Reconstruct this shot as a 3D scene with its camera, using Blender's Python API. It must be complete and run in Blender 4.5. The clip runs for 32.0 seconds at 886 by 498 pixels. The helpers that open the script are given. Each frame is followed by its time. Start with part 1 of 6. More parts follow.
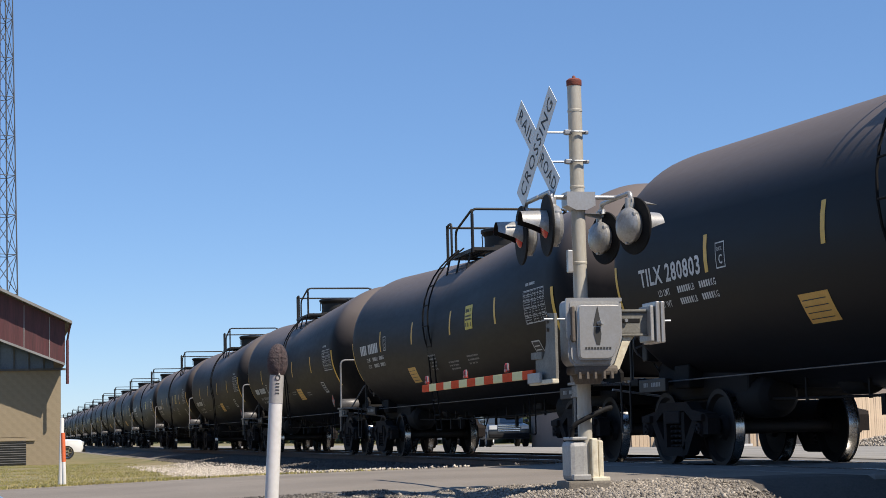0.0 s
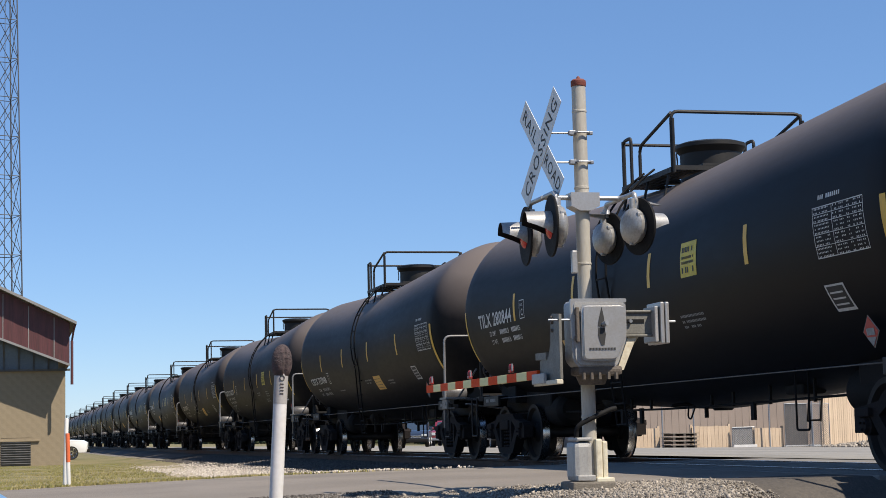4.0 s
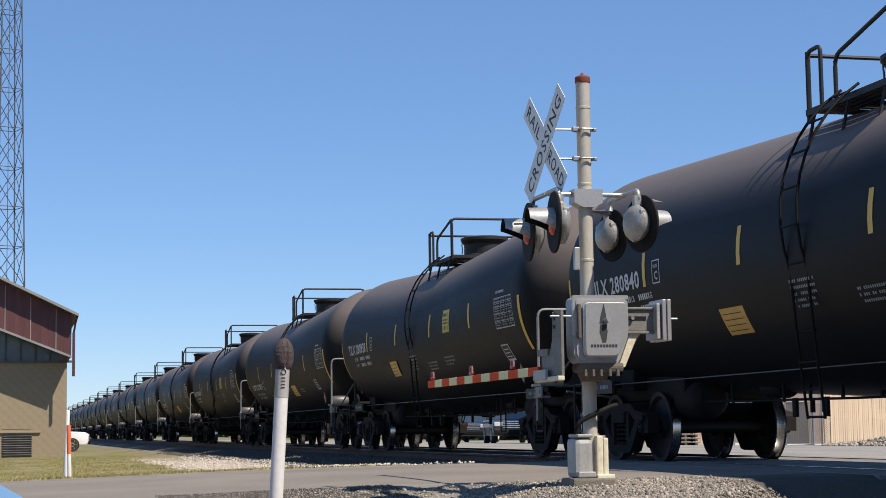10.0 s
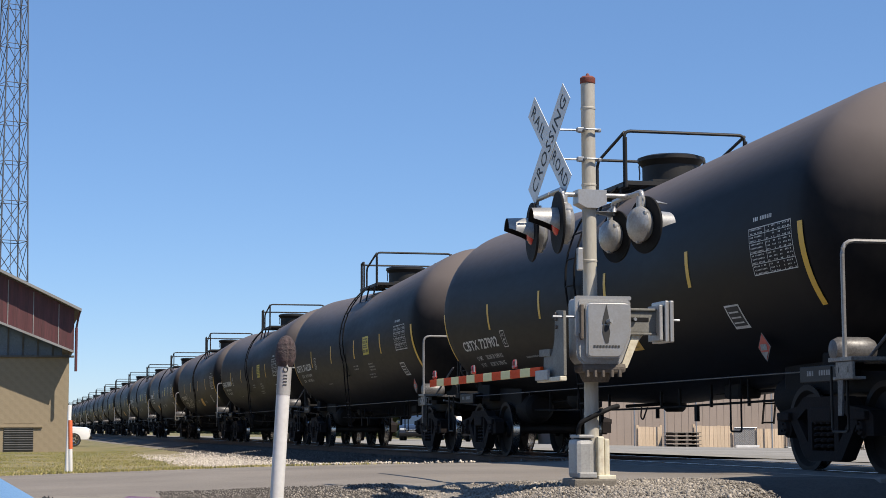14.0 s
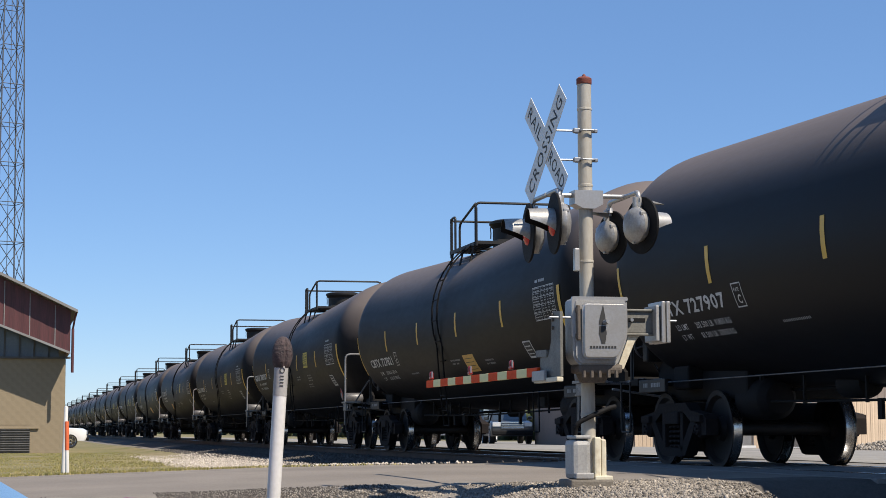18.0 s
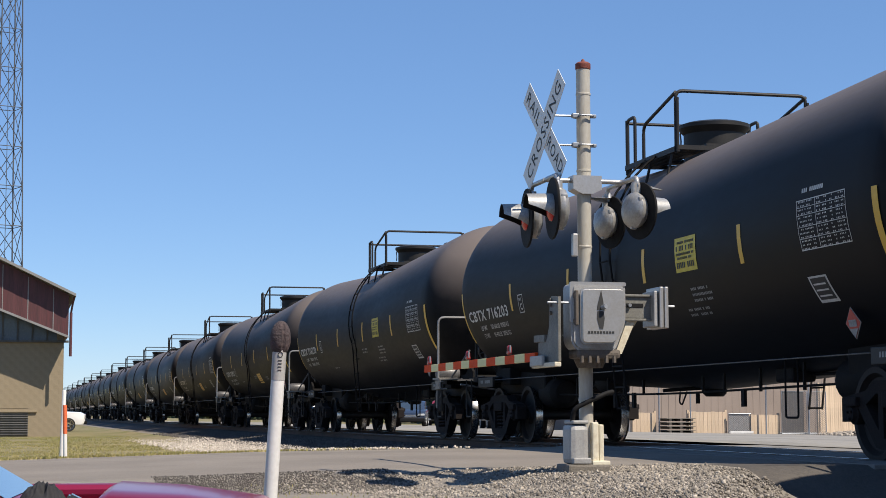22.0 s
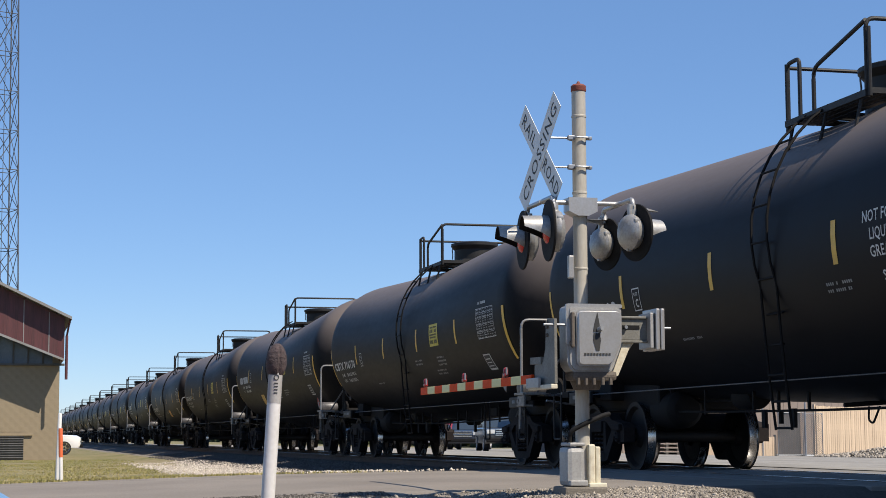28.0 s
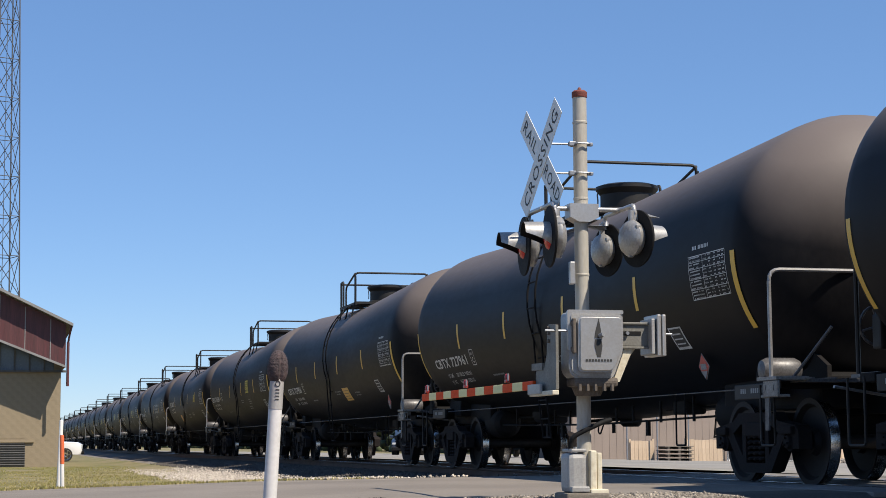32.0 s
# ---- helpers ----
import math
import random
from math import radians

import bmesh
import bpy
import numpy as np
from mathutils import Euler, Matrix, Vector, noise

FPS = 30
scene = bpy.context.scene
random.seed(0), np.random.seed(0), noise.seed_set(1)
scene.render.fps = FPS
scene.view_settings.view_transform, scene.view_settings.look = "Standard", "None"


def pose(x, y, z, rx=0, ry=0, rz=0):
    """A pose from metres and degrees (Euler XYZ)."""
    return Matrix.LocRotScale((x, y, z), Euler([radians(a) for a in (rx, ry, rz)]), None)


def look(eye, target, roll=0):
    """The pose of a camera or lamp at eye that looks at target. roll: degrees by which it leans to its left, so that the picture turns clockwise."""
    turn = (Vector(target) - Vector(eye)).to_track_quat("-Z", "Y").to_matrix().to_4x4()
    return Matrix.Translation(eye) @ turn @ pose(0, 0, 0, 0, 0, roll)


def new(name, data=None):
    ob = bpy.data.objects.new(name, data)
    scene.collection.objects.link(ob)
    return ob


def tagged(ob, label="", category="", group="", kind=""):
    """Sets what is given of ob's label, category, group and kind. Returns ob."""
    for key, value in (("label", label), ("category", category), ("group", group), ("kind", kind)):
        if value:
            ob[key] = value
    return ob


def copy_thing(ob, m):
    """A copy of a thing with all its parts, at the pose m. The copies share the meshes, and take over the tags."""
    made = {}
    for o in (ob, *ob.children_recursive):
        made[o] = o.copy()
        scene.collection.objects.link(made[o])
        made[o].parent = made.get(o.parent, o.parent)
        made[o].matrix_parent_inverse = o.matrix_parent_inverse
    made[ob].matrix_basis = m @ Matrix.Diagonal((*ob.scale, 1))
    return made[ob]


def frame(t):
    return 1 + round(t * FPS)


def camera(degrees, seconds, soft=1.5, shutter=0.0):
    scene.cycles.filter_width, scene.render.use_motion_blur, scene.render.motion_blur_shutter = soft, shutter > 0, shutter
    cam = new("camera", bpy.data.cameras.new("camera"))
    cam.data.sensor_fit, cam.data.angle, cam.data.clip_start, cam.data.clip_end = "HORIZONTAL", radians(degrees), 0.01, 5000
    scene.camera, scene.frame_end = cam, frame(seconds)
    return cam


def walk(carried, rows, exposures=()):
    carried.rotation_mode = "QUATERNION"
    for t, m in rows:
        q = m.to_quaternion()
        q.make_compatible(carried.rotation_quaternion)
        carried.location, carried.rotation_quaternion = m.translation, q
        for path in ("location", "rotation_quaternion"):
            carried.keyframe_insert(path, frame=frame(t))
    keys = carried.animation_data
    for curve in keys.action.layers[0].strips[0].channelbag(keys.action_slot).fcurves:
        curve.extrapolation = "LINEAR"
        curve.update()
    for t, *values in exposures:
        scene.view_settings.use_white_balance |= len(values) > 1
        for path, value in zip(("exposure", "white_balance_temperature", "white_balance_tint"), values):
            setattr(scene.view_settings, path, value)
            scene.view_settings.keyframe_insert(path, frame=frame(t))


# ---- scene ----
# ---- camera ----
cam = camera(28.38, 32.0, soft=0.6)
EYE = Vector((0.0, -9.4024, 0.4637))


def aim(yaw, pitch, lean):
    """Camera pose: yaw from -X towards +Y, pitch up, lean of the picture."""
    a, b = radians(yaw), radians(pitch)
    way = Vector((-math.cos(a) * math.cos(b), math.sin(a) * math.cos(b), math.sin(b)))
    return look(EYE, EYE + way * 10, -lean)


PATH = [
    (0.0, 14.106, 6.016, 1.364),
    (0.5, 14.106, 6.032, 1.416),
    (1.0, 14.100, 6.036, 1.474),
    (1.5, 14.102, 6.033, 1.470),
    (2.0, 14.088, 6.007, 1.491),
    (2.5, 14.078, 6.013, 1.414),
    (3.0, 14.028, 6.037, 1.418),
    (3.5, 13.970, 6.051, 1.349),
    (5.5, 13.969, 5.989, 1.353),
    (6.0, 13.966, 5.931, 1.304),
    (6.5, 13.967, 5.874, 1.329),
    (7.0, 13.954, 5.830, 1.193),
    (7.5, 13.916, 5.833, 1.002),
    (8.0, 13.875, 5.826, 0.740),
    (8.5, 13.870, 5.837, 0.718),
    (9.0, 13.869, 5.885, 0.825),
    (9.5, 13.872, 5.888, 0.818),
    (10.0, 13.877, 5.888, 0.813),
    (10.5, 13.863, 5.833, 0.785),
    (11.0, 13.841, 5.818, 0.752),
    (11.5, 13.841, 5.786, 0.762),
    (12.0, 13.834, 5.735, 0.775),
    (12.5, 13.800, 5.702, 0.634),
    (13.0, 13.750, 5.739, 0.491),
    (13.5, 13.760, 5.810, 0.372),
    (14.0, 13.766, 5.859, 0.186),
    (14.5, 13.758, 5.882, 0.158),
    (16.5, 13.865, 5.907, 0.290),
    (17.0, 13.890, 5.937, 0.302),
    (17.5, 13.913, 5.955, 0.272),
    (18.0, 13.880, 5.885, 0.250),
    (18.5, 13.861, 5.869, 0.215),
    (19.0, 13.880, 5.922, 0.239),
    (19.5, 13.900, 5.948, 0.204),
    (20.0, 13.919, 5.804, 0.220),
    (20.5, 13.929, 5.642, 0.153),
    (21.0, 13.931, 5.483, 0.073),
    (21.5, 13.924, 5.323, 0.029),
    (22.0, 13.934, 5.390, 0.098),
    (22.5, 13.951, 5.546, 0.162),
    (23.0, 13.989, 5.639, 0.224),
    (23.5, 14.033, 5.727, 0.232),
    (24.0, 14.044, 5.785, 0.243),
    (24.5, 14.041, 5.830, 0.268),
    (25.0, 14.049, 5.928, 0.292),
    (25.5, 14.042, 5.966, 0.248),
    (27.5, 14.089, 6.058, 0.266),
    (28.0, 14.067, 6.116, 0.225),
    (28.5, 14.064, 6.176, 0.171),
    (29.0, 14.081, 6.231, 0.245),
    (29.5, 14.087, 6.276, 0.230),
    (30.0, 14.086, 6.309, 0.275),
    (30.5, 14.081, 6.317, 0.271),
    (31.0, 14.053, 6.300, 0.292),
    (31.5, 14.033, 6.301, 0.277),
    (32.0, 14.027, 6.320, 0.295)
]
walk(cam, [(t, aim(y, p, r)) for t, y, p, r in PATH])

# ---- light ----
SUN_WAY = Vector((-0.56, -0.45, -1.0)).normalized()
world = bpy.data.worlds.new("sky")
scene.world = world
world.use_nodes = True
wn = world.node_tree
sky = wn.nodes.new("ShaderNodeTexSky")
sky.sky_type = "NISHITA"
sky.sun_disc = False
sky.sun_elevation = math.asin(-SUN_WAY.z)
sky.sun_rotation = math.atan2(-SUN_WAY.x, -SUN_WAY.y)
sky.altitude = 100
sky.air_density = 0.8
sky.dust_density = 0.0
sky.ozone_density = 4.0
wn.nodes["Background"].inputs["Strength"].default_value = 0.085
tone = wn.nodes.new("ShaderNodeHueSaturation")
tone.inputs["Saturation"].default_value = 1.06
tint = wn.nodes.new("ShaderNodeMix")
tint.data_type, tint.blend_type = "RGBA", "MULTIPLY"
tint.inputs[0].default_value = 1.0
tint.inputs[7].default_value = (0.95, 0.98, 1.06, 1)
wn.links.new(sky.outputs[0], tone.inputs["Color"])
wn.links.new(tone.outputs[0], tint.inputs[6])
level = wn.nodes.new("ShaderNodeMix")
level.data_type = "RGBA"
level.inputs[0].default_value = 0.35
level.inputs[7].default_value = (1.55, 3.05, 5.9, 1)
wn.links.new(tint.outputs[2], level.inputs[6])
wn.links.new(level.outputs[2], wn.nodes["Background"].inputs["Color"])
sun_data = bpy.data.lights.new("sun", "SUN")
sun_data.energy, sun_data.angle, sun_data.color = 4.75, radians(0.53), (1.0, 0.90, 0.76)
sun = new("sun", sun_data)
sun.matrix_world = look((0, 0, 60), Vector((0, 0, 60)) + SUN_WAY)
scene.view_settings.exposure = 0.6


# ---- materials ----
def material(name, base, rough=0.6, metal=0.0, other=None, scale=3.0, fine=40.0, mix=0.5, bump=0.1, spec=0.5,
             stretch=(1, 1, 1), spread=(0.35, 0.65), per_piece=0.0, rough_var=0.15, coat=0.0, bump_scale=None):
    """Procedural surface: two noise scales of colour, rough variation and fine relief."""
    m = bpy.data.materials.new(name)
    m.use_nodes = True
    t = m.node_tree
    bsdf = t.nodes["Principled BSDF"]
    bsdf.inputs["Metallic"].default_value = metal
    bsdf.inputs["Specular IOR Level"].default_value = spec
    bsdf.inputs["Coat Weight"].default_value = coat
    bsdf.inputs["Coat Roughness"].default_value = 0.12
    co = t.nodes.new("ShaderNodeTexCoord")
    mp = t.nodes.new("ShaderNodeMapping")
    mp.inputs["Scale"].default_value = stretch
    t.links.new(co.outputs["Object"], mp.inputs["Vector"])
    big, small = t.nodes.new("ShaderNodeTexNoise"), t.nodes.new("ShaderNodeTexNoise")
    for n, s, d in ((big, scale, 6), (small, fine, 4)):
        n.inputs["Scale"].default_value = s
        n.inputs["Detail"].default_value = d
        n.inputs["Roughness"].default_value = 0.6
        t.links.new(mp.outputs[0], n.inputs["Vector"])
    add = t.nodes.new("ShaderNodeMath")
    add.operation = "MULTIPLY_ADD"
    add.inputs[1].default_value = 0.45
    t.links.new(small.outputs[0], add.inputs[0])
    sc = t.nodes.new("ShaderNodeMath")
    sc.operation = "MULTIPLY"
    sc.inputs[1].default_value = 0.55
    t.links.new(big.outputs[0], sc.inputs[0])
    t.links.new(sc.outputs[0], add.inputs[2])
    ramp = t.nodes.new("ShaderNodeMapRange")
    ramp.inputs["From Min"].default_value, ramp.inputs["From Max"].default_value = spread
    t.links.new(add.outputs[0], ramp.inputs["Value"])
    col = t.nodes.new("ShaderNodeMix")
    col.data_type = "RGBA"
    other = other or tuple(c * 0.7 for c in base)
    col.inputs[6].default_value = (*base, 1)
    col.inputs[7].default_value = (*other, 1)
    fac = t.nodes.new("ShaderNodeMath")
    fac.operation = "MULTIPLY"
    fac.inputs[1].default_value = mix * 2 if mix < 0.5 else 1.0
    t.links.new(ramp.outputs[0], fac.inputs[0])
    t.links.new(fac.outputs[0], col.inputs[0])
    last = col.outputs[2]
    if per_piece:
        info = t.nodes.new("ShaderNodeObjectInfo")
        geo = t.nodes.new("ShaderNodeNewGeometry")
        both = t.nodes.new("ShaderNodeMath")
        both.operation = "ADD"
        t.links.new(info.outputs["Random"], both.inputs[0])
        t.links.new(geo.outputs["Random Per Island"], both.inputs[1])
        rg = t.nodes.new("ShaderNodeMapRange")
        rg.inputs["From Max"].default_value = 2.0
        rg.inputs["To Min"].default_value, rg.inputs["To Max"].default_value = 1 - per_piece, 1 + per_piece
        t.links.new(both.outputs[0], rg.inputs["Value"])
        hsv = t.nodes.new("ShaderNodeHueSaturation")
        t.links.new(rg.outputs[0], hsv.inputs["Value"])
        t.links.new(last, hsv.inputs["Color"])
        last = hsv.outputs[0]
    t.links.new(last, bsdf.inputs["Base Color"])
    rr = t.nodes.new("ShaderNodeMapRange")
    rr.inputs["To Min"].default_value = max(0.02, rough - rough_var)
    rr.inputs["To Max"].default_value = min(1.0, rough + rough_var)
    t.links.new(add.outputs[0], rr.inputs["Value"])
    t.links.new(rr.outputs[0], bsdf.inputs["Roughness"])
    if bump:
        b = t.nodes.new("ShaderNodeBump")
        b.inputs["Strength"].default_value = bump
        b.inputs["Distance"].default_value = 0.02
        t.links.new((small if not bump_scale else big).outputs[0], b.inputs["Height"])
        t.links.new(b.outputs[0], bsdf.inputs["Normal"])
    return m


M = {}
M["tank"] = material("black_tank_paint", (0.0068, 0.0068, 0.0082), 0.52, other=(0.0155, 0.0138, 0.0142), scale=0.7, fine=9, mix=0.5, bump=0.03, stretch=(0.35, 1.5, 1.0), spread=(0.42, 0.75), spec=0.12)
M["black"] = material("black_steel", (0.009, 0.009, 0.0099), 0.55, other=(0.0198, 0.018, 0.0162), scale=5, fine=60, bump=0.08, spec=0.35)
M["under"] = material("grimy_underframe", (0.006, 0.006, 0.0065), 0.75, other=(0.014, 0.0125, 0.012), scale=4, fine=50, bump=0.15, spec=0.15)
M["truck"] = material("rusty_cast_steel", (0.010, 0.0088, 0.0092), 0.8, other=(0.022, 0.017, 0.016), scale=6, fine=45, bump=0.25, spec=0.15)
M["wheel"] = material("wheel_steel", (0.011, 0.010, 0.0098), 0.65, 0.0, other=(0.024, 0.019, 0.017), scale=6, fine=40, bump=0.12, spec=0.25)
M["tread"] = material("polished_tread", (0.55, 0.55, 0.56), 0.26, 1.0, other=(0.35, 0.33, 0.31), scale=8, fine=60, bump=0.03)
M["rail_top"] = material("polished_rail", (0.6, 0.6, 0.6), 0.25, 1.0, scale=5, fine=60, bump=0.03)
M["rail"] = material("rusty_rail", (0.10, 0.055, 0.035), 0.8, 0.2, other=(0.05, 0.035, 0.028), scale=3, fine=40, bump=0.2)
M["pipe"] = material("worn_grey_pipe", (0.15, 0.148, 0.15), 0.5, 0.3, other=(0.06, 0.055, 0.055), scale=5, fine=40, bump=0.05)
M["step"] = material("worn_step_steel", (0.30, 0.285, 0.26), 0.55, 0.2, other=(0.13, 0.115, 0.10), scale=5, fine=40, bump=0.1)
M["white"] = material("stencil_white", (0.72, 0.72, 0.70), 0.6, other=(0.45, 0.44, 0.42), scale=3, fine=30, bump=0.0)
M["yellow"] = material("reflective_yellow", (0.80, 0.47, 0.04), 0.45, other=(0.62, 0.38, 0.06), scale=3, fine=30, bump=0.0)
M["lemon"] = material("yellow_notice", (0.70, 0.55, 0.04), 0.5, other=(0.5, 0.38, 0.05), scale=5, fine=40, bump=0.0)
M["orange"] = material("orange_notice", (0.72, 0.40, 0.08), 0.5, other=(0.6, 0.33, 0.07), scale=5, fine=40, bump=0.0)
M["faint"] = material("faded_stencil", (0.34, 0.34, 0.33), 0.7, other=(0.20, 0.20, 0.19), scale=5, fine=40, bump=0.0)
M["ink"] = material("dark_ink", (0.03, 0.03, 0.03), 0.6, bump=0.0)
M["placard_red"] = material("placard_red", (0.55, 0.06, 0.04), 0.5, other=(0.4, 0.05, 0.04), bump=0.0)
M["mast"] = material("weathered_aluminium", (0.44, 0.42, 0.37), 0.55, 0.15, other=(0.34, 0.31, 0.26), scale=3, fine=50, bump=0.06, stretch=(1, 1, 0.25))
M["alu"] = material("cast_aluminium", (0.396, 0.396, 0.387), 0.5, 0.25, other=(0.258, 0.249, 0.241), scale=4, fine=60, bump=0.08)
M["silver"] = material("silver_paint", (0.47, 0.47, 0.47), 0.38, 0.6, other=(0.37, 0.355, 0.335), scale=5, fine=50, bump=0.05)
M["lamp_silver"] = material("dull_aluminium_paint", (0.44, 0.437, 0.43), 0.40, 0.5, other=(0.27, 0.262, 0.25), scale=6, fine=50, bump=0.05)
M["cream"] = material("cream_enamel", (0.60, 0.56, 0.44), 0.6, other=(0.38, 0.30, 0.2), scale=4, fine=30, bump=0.08, spread=(0.45, 0.75))
M["rust"] = material("rust_red_cap", (0.20, 0.045, 0.028), 0.75, other=(0.12, 0.04, 0.03), scale=8, fine=60, bump=0.2)
M["sign"] = material("reflective_white_sheet", (0.72, 0.73, 0.72), 0.45, other=(0.62, 0.62, 0.60), scale=3, fine=30, bump=0.0)
M["lens"] = material("red_lens", (0.60, 0.03, 0.02), 0.15, other=(0.45, 0.02, 0.02), scale=20, fine=120, bump=0.1)
M["arm_red"] = material("gate_red", (0.74, 0.075, 0.008), 0.6, spec=0.1, other=(0.58, 0.055, 0.01), bump=0.02)
M["arm_white"] = material("gate_white", (0.78, 0.73, 0.38), 0.6, spec=0.1, other=(0.70, 0.65, 0.34), bump=0.02)
M["concrete"] = material("concrete", (0.206, 0.182, 0.151), 0.9, other=(0.117, 0.103, 0.086), scale=6, fine=50, bump=0.3)
M["panel"] = material("crossing_panel_concrete", (0.206, 0.193, 0.179), 0.85, other=(0.138, 0.131, 0.124), scale=3, fine=60, bump=0.2)
M["asphalt"] = material("worn_asphalt", (0.213, 0.186, 0.158), 0.9, other=(0.13, 0.113, 0.096), scale=0.5, fine=55, mix=0.5, bump=0.35)
M["lot"] = material("pale_asphalt_lot", (0.25, 0.235, 0.21), 0.9, other=(0.13, 0.123, 0.112), scale=0.5, fine=9, bump=0.25, stretch=(0.35, 1, 1), spread=(0.42, 0.68))
M["stone"] = material("ballast_stone", (0.42, 0.37, 0.31), 0.9, other=(0.20, 0.175, 0.15), scale=9, fine=60, bump=0.2, per_piece=0.85, spread=(0.4, 0.62))
M["dirt"] = material("ballast_bed", (0.225, 0.198, 0.167), 0.95, other=(0.125, 0.11, 0.092), scale=2, fine=35, bump=0.5)
# dark ballast bed: the train's shade painted into the base colour
M["stained"] = material("painted_shade_ballast", (0.05, 0.044, 0.04), 0.95, other=(0.10, 0.088, 0.076), scale=1.2, fine=30, bump=0.5, spread=(0.4, 0.7))
# dark stone for ballast with painted shade and for the asphalt crumbs
M["shade_asphalt_stone"] = material("shade_and_asphalt_stone", (0.105, 0.092, 0.082), 0.9, other=(0.05, 0.044, 0.04), scale=6, fine=60, bump=0.2, per_piece=0.5)
M["tie"] = material("weathered_tie", (0.0757, 0.0619, 0.0516), 0.9, other=(0.0413, 0.0344, 0.031), scale=4, fine=50, bump=0.3, stretch=(1, 0.2, 1), per_piece=0.25)
M["grass"] = material("grass_blades", (0.145, 0.155, 0.025), 0.7, other=(0.29, 0.235, 0.08), scale=0.9, fine=8, bump=0.0, per_piece=0.35)
M["soil"] = material("grassy_soil", (0.10, 0.105, 0.028), 0.95, other=(0.225, 0.175, 0.10), scale=0.35, fine=6, bump=0.4, spread=(0.4, 0.62))
M["brickpaint"] = material("beige_painted_block", (0.275, 0.222, 0.148), 0.85, other=(0.23, 0.186, 0.124), scale=2, fine=25, bump=0.12, per_piece=0.025)
M["maroon"] = material("maroon_corrugated_steel", (0.105, 0.03, 0.033), 0.6, other=(0.05, 0.02, 0.021), scale=1.6, fine=14, bump=0.03, stretch=(1, 3, 0.15), spread=(0.4, 0.62))
M["roofing"] = material("grey_roof_sheet", (0.28, 0.28, 0.28), 0.6, 0.2, other=(0.2, 0.19, 0.18), scale=1, fine=20, bump=0.05)
M["clerestory"] = material("blue_grey_panel", (0.12, 0.15, 0.19), 0.25, other=(0.07, 0.09, 0.115), scale=1, fine=12, bump=0.03)
M["louver"] = material("dark_louver", (0.10, 0.10, 0.10), 0.7, other=(0.06, 0.06, 0.06), bump=0.05)
M["galv"] = material("galvanised_steel", (0.33, 0.35, 0.38), 0.5, 0.6, other=(0.2, 0.21, 0.23), scale=3, fine=30, bump=0.03)
M["tower"] = material("dull_zinc", (0.10, 0.11, 0.13), 0.6, 0.2, other=(0.06, 0.065, 0.075), scale=1, fine=10, bump=0.0)
M["tubing"] = material("bare_steel_tube", (0.36, 0.36, 0.37), 0.4, 0.5, other=(0.22, 0.21, 0.20), scale=5, fine=40, bump=0.03)
M["pvc"] = material("white_plastic_post", (0.636, 0.628, 0.619), 0.5, other=(0.516, 0.507, 0.49), scale=3, fine=30, bump=0.03)
M["pvc_old"] = material("faded_plastic_label", (0.27, 0.26, 0.25), 0.6, other=(0.36, 0.35, 0.34), scale=8, fine=50, bump=0.03)
M["cap"] = material("sun_baked_cap", (0.032, 0.026, 0.028), 0.85, other=(0.085, 0.055, 0.055), scale=9, fine=40, bump=0.8)
M["orange_band"] = material("orange_marker_band", (0.75, 0.16, 0.06), 0.5, bump=0.0)
M["fence"] = material("pale_fence_board", (0.56, 0.43, 0.305), 0.85, other=(0.38, 0.295, 0.21), scale=3, fine=30, bump=0.15, stretch=(3, 3, 0.3), per_piece=0.2)
M["pallet"] = material("weathered_pallet_wood", (0.17, 0.15, 0.125), 0.9, other=(0.10, 0.09, 0.075), scale=4, fine=40, bump=0.2, stretch=(1, 4, 1))
M["gate_slat"] = material("grey_brown_plastic_slat", (0.13, 0.115, 0.105), 0.6, other=(0.10, 0.09, 0.085), scale=2, fine=20, bump=0.03)
M["leaf"] = material("dark_foliage", (0.045, 0.062, 0.022), 0.8, other=(0.025, 0.036, 0.014), scale=0.5, fine=5, bump=0.0, per_piece=0.4)
M["shed"] = material("taupe_siding", (0.28, 0.225, 0.19), 0.75, other=(0.235, 0.19, 0.16), scale=1, fine=20, bump=0.05)
M["carred"] = material("red_car_paint", (0.42, 0.02, 0.07), 0.38, 0.7, other=(0.38, 0.02, 0.06), scale=2, fine=200, bump=0.0, coat=0.6, rough_var=0.03)
M["glass"] = material("tinted_glass", (0.03, 0.04, 0.05), 0.06, other=(0.03, 0.04, 0.05), bump=0.0, spec=1.0, coat=1.0, rough_var=0.02)
M["plastic"] = material("black_plastic", (0.010, 0.010, 0.011), 0.75, bump=0.1, scale=6, spec=0.2)
M["cloth"] = material("black_cloth", (0.012, 0.012, 0.013), 0.85, other=(0.025, 0.025, 0.027), scale=20, fine=300, bump=0.2, spec=0.4)
M["gatelamp"] = material("dark_red_plastic", (0.33, 0.03, 0.03), 0.3, other=(0.2, 0.02, 0.02), bump=0.0)
M["carrier"] = material("weathered_iron", (0.21, 0.205, 0.185), 0.6, 0.2, other=(0.12, 0.115, 0.10), scale=5, fine=50, bump=0.1)
M["foot"] = material("grimy_casting", (0.13, 0.11, 0.09), 0.75, other=(0.07, 0.055, 0.045), scale=7, fine=50, bump=0.2)
M["tyre"] = material("tyre_rubber", (0.022, 0.022, 0.022), 0.85, bump=0.2)
M["carwhite"] = material("white_car_paint", (0.72, 0.72, 0.72), 0.3, bump=0.0, other=(0.68, 0.68, 0.68), coat=0.8, rough_var=0.03)
